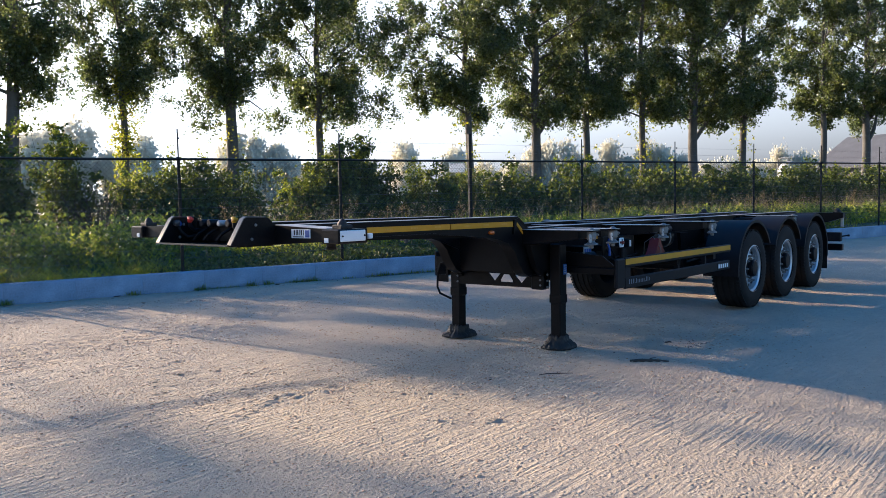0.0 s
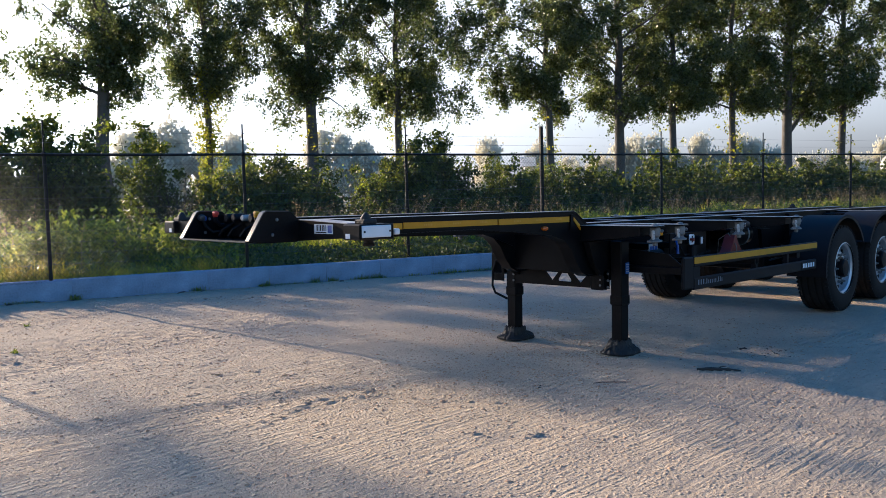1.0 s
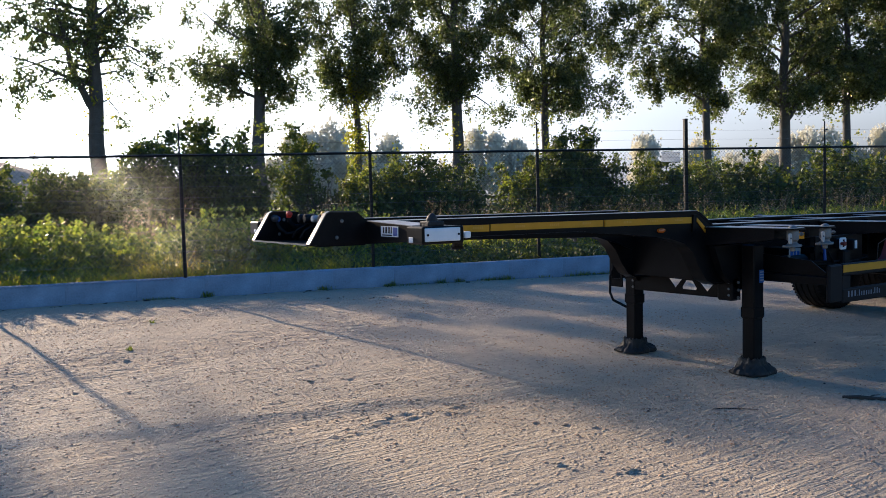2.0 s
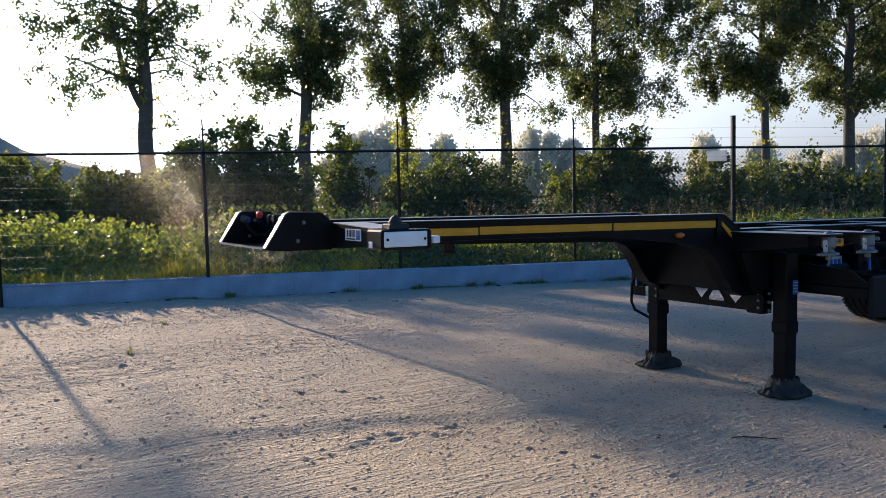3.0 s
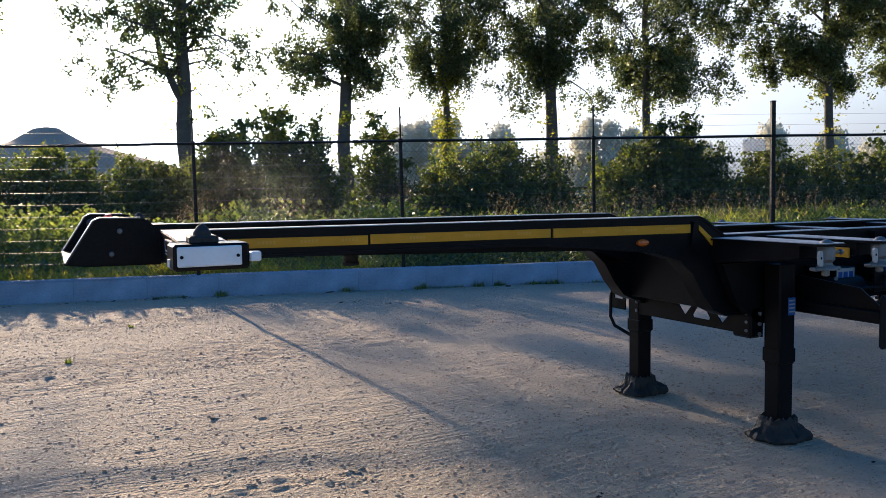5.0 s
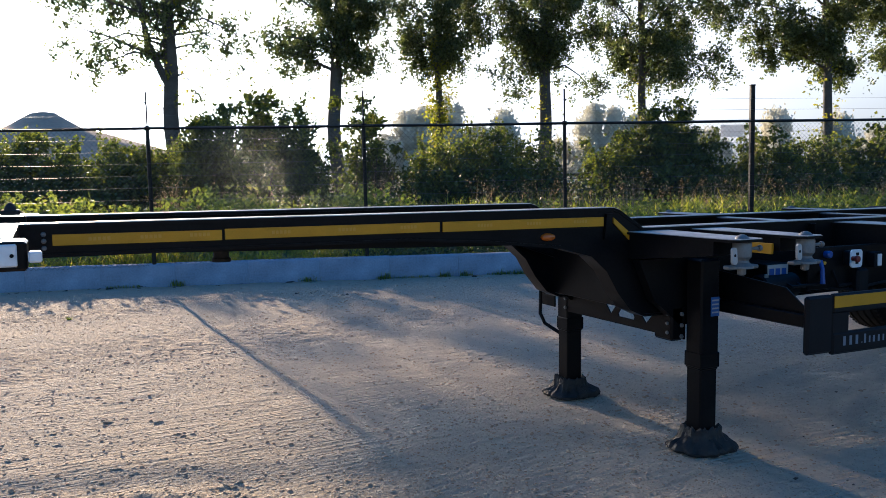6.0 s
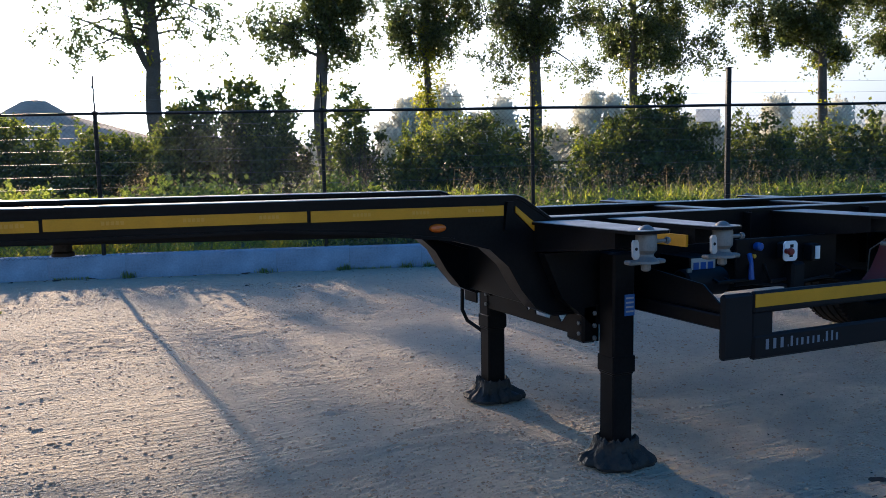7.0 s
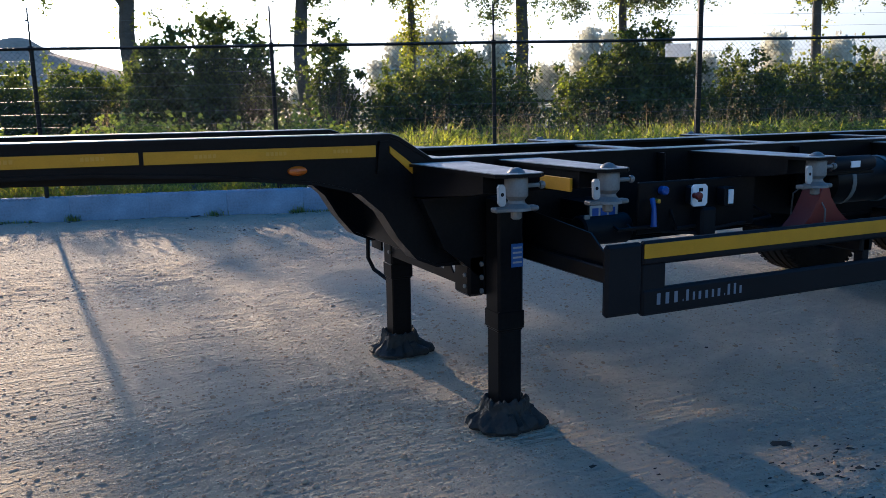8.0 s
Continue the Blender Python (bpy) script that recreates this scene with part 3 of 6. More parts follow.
        part("print_bar", Geo().box(-3.3085, -3.3065, y0, y0 + (0.010 if n % 2 else 0.006), 1.240, 1.274, 0.0), PLASTIC, lab)
    part("print_bar", Geo().box(-3.3085, -3.3065, -0.888, -0.85, 1.228, 1.273, 0.0), BLUE, lab)
    part("print_bar", Geo().box(-3.3085, -3.3065, -0.835, -0.73, 1.227, 1.233, 0.0), PLASTIC, lab)


build_bolster()


# cross members and container arms
for x, w in ((-0.10, 0.16), (1.12, 0.11), (2.10, 0.11), (3.20, 0.10), (4.52, 0.10), (5.83, 0.10), (7.15, 0.10)):
    cross = part("crossmember", Geo().box(x - w / 2, x + w / 2, -0.37, 0.37, 1.04, 1.163, 0.006), PAINT, trailer)
    part("worn_glare_plate", Geo().box(x - w / 2 + 0.008, x + w / 2 - 0.008, -0.36, 0.36, 1.1635, 1.166, 0.0), WORN_GLARE, cross, "upper face, worn and paled for the glare of the sky")


def lock_meshes():
    body = Geo().lathe([(0.0, 0.0), (0.040, 0.0), (0.043, -0.006), (0.043, -0.066), (0.036, -0.074), (0.030, -0.082), (0.033, -0.092), (0.052, -0.108), (0.054, -0.118), (0.0, -0.120)], (0, 0, 0), "z", 16)
    body.box(-0.095, 0.085, -0.022, 0.022, -0.122, -0.104, 0.005)
    body.lathe([(0.020, 0.0), (0.020, -0.024), (0.012, -0.03), (0.0, -0.03)], (0.0, 0.0, -0.122), "z", 10)
    handle = Geo().tube([(0.04, 0, -0.032), (0.095, 0, -0.032)], 0.008, 8)
    handle.lathe([(0.0, 0.10), (0.012, 0.097), (0.016, 0.105), (0.012, 0.116), (0.0, 0.12)], (0.0, 0, -0.032), "x", 10)
    lever = Geo().prism([(-0.088, -0.020), (-0.072, -0.020), (-0.066, -0.03), (-0.062, -0.085), (-0.07, -0.096), (-0.084, -0.096), (-0.092, -0.085), (-0.094, -0.03)], 1, -0.038, -0.026)
    hole = Geo().lathe([(0.0, -0.0005), (0.007, 0.0)], (-0.078, -0.0385, -0.055), "y", 10)
    cone = Geo().lathe([(0.034, 0.0), (0.032, 0.007), (0.020, 0.018), (0.008, 0.023), (0.0, 0.023)], (0, 0, 0.012), "z", 14)
    return body.mesh("twist_lock", ZINC), handle.mesh("lock_handle", ZINC), lever.mesh("lock_lever", DULL_WHITE), hole.mesh("lever_hole", PLASTIC), cone.mesh("lock_cone", ZINC)


LOCK = lock_meshes()


def container_arm(x, w, side, end=1.185):
    """An arm that reaches out from the frame and carries a twist lock at its end."""
    g = Geo()
    g.hull([(xx, side * y, z) for y, z0, hw in ((0.46, 1.02, w / 2 + 0.02), (0.95, 1.07, w / 2), (end - 0.14, 1.085, w / 2 * 0.9)) for xx in (x - hw, x + hw) for z in (z0, 1.150)])
    g.hull([(xx, side * y, z) for y, hw in ((0.46, w / 2 + 0.035), (end - 0.03, w / 2), (end, w / 2 - 0.03)) for xx in (x - hw, x + hw) for z in (1.150, 1.162)])
    arm = part("container_arm", g, PAINT, trailer)
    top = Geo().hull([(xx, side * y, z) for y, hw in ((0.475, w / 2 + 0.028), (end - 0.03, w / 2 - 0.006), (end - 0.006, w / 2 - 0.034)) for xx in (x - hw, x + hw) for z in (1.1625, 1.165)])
    part("worn_glare_plate", top, WORN_GLARE, arm, "upper face, worn and paled for the glare of the sky")
    place = Matrix.Translation((x, side * (end - 0.055), 1.148))
    if side > 0:
        place = place @ Matrix.Rotation(math.pi, 4, "Z")
    for name, me in zip(("twist_lock", "lock_handle", "lock_lever", "lever_hole", "lock_cone"), LOCK):
        part(name, me, ZINC, arm, at=place)
    return arm


for side in (-1, 1):
    for x, w in ((-0.185, 0.20), (0.215, 0.16), (1.31, 0.17), (2.62, 0.16), (5.62, 0.14)):
        arm = container_arm(x, w, side)
        if w == 0.16 and x < 1:
            part("reflective_tape", Geo().box(0.117, 0.130, side * 0.80, side * 1.018, 1.068, 1.120, 0.001), YELLOW, arm, "yellow reflective marking tape")


def landing_leg(y, crank):
    leg = part("landing_leg", Geo().box(-0.018, 0.106, y - 0.074, y + 0.045, 0.435, 1.02, 0.010), PAINT, trailer)
    part("wear_collar", Geo().box(-0.021, 0.109, y - 0.077, y + 0.048, 0.45, 0.53, 0.004), PAINT, leg)
    part("inner_tube", Geo().box(-0.013, 0.101, y - 0.069, y + 0.040, 0.08, 0.45, 0.008), PAINT, leg)
    part("back_tube", Geo().box(0.104, 0.122, y - 0.04, y + 0.01, 0.45, 1.0, 0.004), PAINT, leg)
    foot = Geo()
    rng = random.Random(int(y * 100))
    rings = ((0.0, 0.158, 0.150), (0.008, 0.180, 0.170), (0.022, 0.186, 0.174), (0.036, 0.176, 0.164), (0.050, 0.150, 0.140), (0.066, 0.128, 0.120), (0.085, 0.116, 0.108), (0.104, 0.110, 0.102), (0.122, 0.108, 0.100), (0.132, 0.096, 0.090), (0.112, 0.074, 0.072))
    n = 56
    vs = []
    for i, (z, rx, ry) in enumerate(rings):
        for k in range(n):
            a = 2 * math.pi * (k + 0.5) / n
            c, s_ = math.cos(a), math.sin(a)
            q = (abs(c) ** 4 + abs(s_) ** 4) ** -0.25
            fold = noise.noise((3.0 * c + y * 9, 3.0 * s_, z * 9)) + 0.7 * noise.noise((7 * c, 7 * s_ + y * 7, z * 22)) + 0.35 * noise.noise((15 * c + y, 15 * s_, z * 40))
            j = 1 + (0.17 if i < 6 else 0.07) * fold * (i > 0) + rng.uniform(-0.015, 0.015)
            rag = 0.022 * noise.noise((5.5 * c + y * 3, 5.5 * s_, 7.1)) if 6 <= i <= 9 else 0.0
            vs.append((0.046 + 0.86 * rx * c * q * j, y - 0.014 + 0.86 * ry * s_ * q * j, max(0.002, z + (0.026 if i < 6 else 0.010) * fold * (i > 2) + rag)))
    fs = [(i * n + k, i * n + (k + 1) % n, (i + 1) * n + (k + 1) % n, (i + 1) * n + k) for i in range(len(rings) - 1) for k in range(n)]
    foot.add(vs, fs + [tuple(range(n - 1, -1, -1)), tuple((len(rings) - 1) * n + k for k in range(n))])
    part("foot", foot, MUDDY, leg, "muddy broad foot standing on the sand")
    part("mounting_plate", Geo().prism([(-0.30, 1.02), (0.16, 1.02), (0.16, 0.66), (-0.03, 0.66), (-0.12, 0.74), (-0.2, 0.80)], 1, math.copysign(0.485, y), math.copysign(0.545, y)), PAINT, leg)
    for z in (0.60, 0.66, 0.72):
        part("bolt", Geo().lathe([(0.012, 0.0), (0.012, -0.010), (0.0, -0.012)], (-0.02, math.copysign(0.555, y), z), "x", 6), ZINC, leg)
    if not crank:
        return leg
    part("crank_handle", Geo().tube([(0.0, y + 0.10, 0.80), (-0.04, y + 0.16, 0.78), (-0.06, y + 0.185, 0.68), (-0.06, y + 0.19, 0.53), (-0.03, y + 0.18, 0.46), (0.03, y + 0.07, 0.40)], 0.012, 8), PLASTIC, leg)
    g = Geo()
    for z0, z1 in ((0.585, 0.66), (0.78, 0.85)):
        g.box(-0.02, -0.008, y + 0.075, y + 0.235, z0, z1, 0.002)
    g.box(-0.02, -0.008, y + 0.20, y + 0.235, 0.655, 0.785, 0.002)
    g.box(-0.02, -0.008, y + 0.075, y + 0.105, 0.655, 0.785, 0.002)
    part("handle_bracket", g, PAINT, leg)
    return leg


near_leg, far_leg = landing_leg(-0.62, False), landing_leg(0.615, True)
part("gear_box", Geo().box(-0.085, 0.0, -0.545, -0.40, 0.575, 0.76, 0.012), PAINT, trailer)
for z in (0.62, 0.67, 0.72):
    part("bolt", Geo().lathe([(0.0, -0.010), (0.010, -0.008), (0.010, 0.0)], (-0.085, -0.515, z), "x", 6), ZINC, trailer)
st = part("leg_sticker", Geo().box(0.044, 0.100, -0.6965, -0.6935, 0.722, 0.822, 0.0), BLUE_LABEL, near_leg, "small blue printed sticker")
for n in range(4):
    part("print_bar", Geo().box(0.050, 0.094, -0.6975, -0.6960, 0.738 + 0.021 * n, 0.746 + 0.021 * n, 0.0), DULL_WHITE, near_leg)


def build_brace():
    """The cross plate between the legs with its three cut-outs."""
    z0, z1 = 0.575, 0.755
    x = -0.012
    holes = [[(0.155, 0.706), (0.012, 0.706), (0.083, 0.628)], [(-0.030, 0.700), (-0.098, 0.700), (-0.142, 0.640), (-0.136, 0.624), (0.006, 0.624), (0.012, 0.640)], [(-0.165, 0.700), (-0.322, 0.700), (-0.245, 0.620)]]
    bm = bmesh.new()

    def ring(pts):
        vs = [bm.verts.new((x, y, z)) for y, z in pts]
        for a, b in zip(vs, vs[1:] + vs[:1]):
            bm.edges.new((a, b))

    ring([(-0.56, z0 + 0.008), (0.56, z0), (0.56, z1), (-0.56, z1)])
    for h in holes:
        ring(h)
    bmesh.ops.triangle_fill(bm, use_beauty=True, use_dissolve=False, edges=bm.edges[:], normal=(1, 0, 0))
    inside = []
    for f in bm.faces:
        c = f.calc_center_median()
        for h in holes:
            sign = [(h[(i + 1) % len(h)][0] - h[i][0]) * (c.z - h[i][1]) - (h[(i + 1) % len(h)][1] - h[i][1]) * (c.y - h[i][0]) for i in range(len(h))]
            if all(s_ <= 0 for s_ in sign) or all(s_ >= 0 for s_ in sign):
                inside.append(f)
    bmesh.ops.delete(bm, geom=list(set(inside)), context="FACES_ONLY")
    ext = bmesh.ops.extrude_face_region(bm, geom=bm.faces[:])
    bmesh.ops.translate(bm, verts=[v for v in ext["geom"] if isinstance(v, bmesh.types.BMVert)], vec=(0.008, 0, 0))
    bmesh.ops.recalc_face_normals(bm, faces=bm.faces)
    me = bpy.data.meshes.new("leg_brace")
    bm.to_mesh(me)
    bm.free()
    me.materials.append(PAINT)
    brace = part("leg_brace", me, PAINT, trailer)
    part("brace_lip", Geo().box(x, x + 0.05, -0.55, 0.55, z1 - 0.004, z1 + 0.004, 0.002), PAINT, brace)
    part("drive_shaft", Geo().tube([(0.06, -0.56, 0.80), (0.06, 0.56, 0.80)], 0.018, 8), PAINT, brace)


build_brace()


def side_guard(side):
    """Side guard of two rails with a boxed front end."""
    y0, y1 = side * 1.165, side * 1.2

    g = Geo().box(0.165, 0.335, y0, y1, 0.598, 0.878, 0.012)
    guard = part("side_guard", g, PLASTIC, trailer)
    part("front_post", Geo().box(0.335, 0.452, y0, y1 - side * 0.006, 0.60, 0.79, 0.006), PLASTIC, guard)
    part("upper_rail", Geo().box(0.335, 3.02, y0, y1, 0.785, 0.880, 0.010), PLASTIC, guard)
    part("lower_rail", Geo().box(0.335, 3.00, y0, y1, 0.585, 0.692, 0.010), PLASTIC, guard)
    for x in (1.62, 2.34):
        part("guard_post", Geo().box(x - 0.02, x + 0.02, y0 - side * 0.05, y0, 0.60, 0.87, 0.004), PLASTIC, guard)
    part("reflective_tape", Geo().box(0.338, 3.0, y1, y1 + side * 0.0025, 0.814, 0.870, 0.0), YELLOW, guard, "yellow reflective marking tape")
    part("bracket_plate", Geo().prism([(side * 0.46, 0.727), (side * 1.16, 0.727), (side * 1.16, 0.80), (side * 1.02, 0.90), (side * 0.46, 0.95)], 0, 0.216, 0.224), PAINT, guard)
    for x in (0.22, 1.62, 2.6):
        part("guard_bracket", Geo().box(x - 0.04, x + 0.04, side * 0.45, y0, 0.725, 0.79, 0.006), PAINT, guard)
    # the maker's web address and name stand as plain bars
    rng = random.Random(5)
    x = 0.405
    for n in range(14):
        w, h = (0.008, 0.010) if n in (3, 10) else (rng.uniform(0.020, 0.028), rng.choice((0.036, 0.036, 0.050)))
        if n < 3:
            w = 0.034
        part("print_bar", Geo().box(x, x + w * 0.5, y1 - side * 0.001, y1 + side * 0.0012, 0.626, 0.626 + h * 0.9, 0.0), PRINT, guard)
        x += w + 0.009
    part("name_plate", Geo().box(2.60, 2.965, y1, y1 + side * 0.004, 0.600, 0.676, 0.002), PLASTIC, guard)
    for n in range(5):
        xb = 2.625 + 0.064 * n
        part("print_bar", Geo().box(xb, xb + 0.040, y1 + side * 0.003, y1 + side * 0.0055, 0.615, 0.662, 0.0), WHITE, guard)
    return guard


side_guard(-1)
side_guard(1).matrix_basis = Matrix.Translation((0.19, 0, 0))


# wheels
def wheel_meshes():
    r, w = 0.50, 0.186
    prof = [(0.292, w - 0.012), (0.300, w - 0.002), (0.33, w + 0.002), (0.40, w + 0.004), (0.445, w - 0.004), (0.475, w - 0.018), (0.492, w - 0.034), (0.498, w - 0.05)]
    for g_ in (0.115, 0.04, -0.04, -0.115):
        prof += [(r, g_ + 0.012), (r - 0.012, g_ + 0.008), (r - 0.012, g_ - 0.008), (r, g_ - 0.012)]
    prof += [(a, -b) for a, b in prof[7::-1]]
    tyre = Geo().lathe(prof, (0, 0, 0), "y", 56, closed=True)
    n = 64
    for k in range(n):
        a = 2 * math.pi * k / n
        for w0 in (w - 0.03, -w + 0.03):
            c, s_ = math.cos(a), math.sin(a)
            tyre.hull([(c * rr - s_ * t, yy, s_ * rr + c * t) for rr in (0.47, 0.4965) for t in (-0.011, 0.011) for yy in (w0 - 0.018, w0 + 0.018)])
    rim = Geo().lathe([(0.290, 0.185), (0.302, 0.180), (0.302, 0.172), (0.284, 0.166), (0.268, 0.15), (0.260, 0.10), (0.256, 0.085), (0.246, 0.082), (0.215, 0.098), (0.188, 0.122), (0.175, 0.130), (0.10, 0.130), (0.10, 0.10)][::-1], (0, 0, 0), "y", 40)
    rim.v = [(x, -y, z) for x, y, z in rim.v]
    hole = Geo().lathe([(0.0, -0.007), (0.031, -0.005), (0.034, 0.004)], (0, 0, 0), "y", 10)
    hub = Geo().lathe([(0.135, -0.131), (0.135, -0.138), (0.112, -0.144), (0.105, -0.186), (0.092, -0.198), (0.05, -0.202), (0.0, -0.202)], (0, 0, 0), "y", 24)
    nut = Geo().lathe([(0.017, 0.0), (0.017, -0.026), (0.011, -0.030), (0.010, -0.046), (0.0, -0.047)], (0, 0, 0), "y", 6)
    return tyre.mesh("tyre", RUBBER), rim.mesh("rim", SILVER), hole.mesh("rim_opening", PLASTIC), hub.mesh("hub", PAINT), nut.mesh("wheel_nut", ZINC)


WHEEL = wheel_meshes()
AXLES = (3.78, 5.09, 6.40)


def hub_height(x):
    return 0.495 + x * math.tan(radians(TILT))


for side in (-1, 1):
    for n, x in enumerate(AXLES):
        m = Matrix.Translation((x, side * 1.03, hub_height(x))) @ (Matrix.Identity(4) if side < 0 else Matrix.Rotation(math.pi, 4, "Z")) @ Matrix.Rotation(0.4 * n, 4, "Y")
        wheel = part("wheel", WHEEL[1], SILVER, trailer, "silver steel wheel with black hub", at=m)
        part("tyre", WHEEL[0], RUBBER, wheel)
        part("hub", WHEEL[3], PAINT, wheel)
        for k in range(10):
            a = 2 * math.pi * k / 10
            b = a + math.pi / 10
            part("rim_opening", WHEEL[2], PLASTIC, wheel, at=Matrix.Translation((0.218 * math.cos(b), -0.106, 0.218 * math.sin(b))))
            part("wheel_nut", WHEEL[4], ZINC, wheel, at=Matrix.Translation((0.162 * math.cos(a), -0.130, 0.162 * math.sin(a))))
        cz = hub_height(x) + 0.01
        lo, hi = (-0.12, math.pi * 0.93) if n == 2 else (math.pi * 0.16, math.pi * 1.04) if n == 0 else (math.pi * 0.15, math.pi * 0.87)
        path = [(x + 0.615 * math.cos(a), cz + 0.60 * math.sin(a)) for a in np.linspace(lo, hi, 26)]
        fender = part("mudguard", ribbon(Geo(), path, side * 0.80, side * 1.235, 0.010), PLASTIC, trailer)
        lip = [(x + 0.603 * math.cos(a), cz + 0.588 * math.sin(a)) for a in np.linspace(lo, hi, 26)]
        part("mudguard_lip", ribbon(Geo(), lip, side * 1.222, side * 1.240, 0.034), PLASTIC, fender)
        if n == 2:
            part("mud_flap", Geo().box(x + 0.612, x + 0.622, side * 0.80, side * 1.23, 0.30, 0.50, 0.002), RUBBER, fender)
        part("mudguard_stay", Geo().tube([(x, side * 0.45, cz + 0.56), (x, side * 1.1, cz + 0.585)], 0.02, 8), PAINT, fender)
for x in AXLES:
    axle = part("axle", Geo().tube([(x, -0.95, hub_height(x)), (x, 0.95, hub_height(x))], 0.064, 12), PAINT, trailer)
    for side in (-1, 1):
        part("hanger", Geo().hull([(xx, side * yy, z) for z, a, b in ((1.0, -0.62, -0.34), (0.5, -0.52, -0.44)) for xx in (x + a, x + b) for yy in (0.38, 0.50)]), PAINT, axle)
        part("spring_arm", Geo().hull([(xx, side * yy, z) for xx, z0, z1 in ((x - 0.5, 0.52, 0.60), (x + 0.1, 0.56, 0.63), (x + 0.42, 0.60, 0.65)) for yy in (0.40, 0.48) for z in (z0, z1)]), PAINT, axle)
        part("air_bag", Geo().lathe([(0.0, 0.0), (0.09, 0.0), (0.12, 0.04), (0.125, 0.09), (0.11, 0.14), (0.125, 0.19), (0.12, 0.23), (0.09, 0.26), (0.0, 0.26)], (x + 0.38, side * 0.44, 0.66), "z", 16), RUBBER, axle)


def build_rear():
    part("rear_bolster", Geo().hull([(x, y, z) for x in (7.86, 8.02) for y in (-1.24, -1.0, 1.0, 1.24) for z in ((1.075, 1.158) if abs(y) > 1.1 else (1.0, 1.158))]), PAINT, trailer)
    for side in (-1, 1):
        lock = Geo().box(7.88, 8.0, side * 1.08, side * 1.2, 1.158, 1.172, 0.004)
        lock.lathe([(0.05, 0.0), (0.046, 0.03), (0.02, 0.055), (0.0, 0.06)], (7.94, side * 1.14, 1.172), "z", 12)
        part("twist_lock_cone", lock, MUDDY, trailer)
        part("marker_lamp", Geo().box(7.96, 8.0, side * 1.18, side * 1.225, 0.92, 1.07, 0.008), DULL_WHITE, trailer, "small pale side lamp at the rear")
        lampb = part("rear_lamp_unit", Geo().box(7.90, 8.02, side * 0.72, side * 1.20, 0.68, 0.83, 0.012), PLASTIC, trailer)
        part("rear_lens", Geo().box(8.02, 8.035, side * 0.75, side * 1.17, 0.70, 0.81, 0.006), RED, lampb, "red rear lamp lens")
        part("outline_lamp", Geo().tube([(7.98, side * 1.18, 0.76), (8.04, side * 1.26, 0.775), (8.08, side * 1.285, 0.775)], [0.012, 0.012, 0.02], 8), PLASTIC, lampb)
        part("lamp_stay", Geo().box(7.86, 7.92, side * 0.40, side * 0.46, 0.54, 1.02, 0.004), PAINT, lampb)
    part("rear_bumper", Geo().box(7.92, 8.03, -1.22, 1.22, 0.53, 0.64, 0.012), PAINT, trailer)


build_rear()


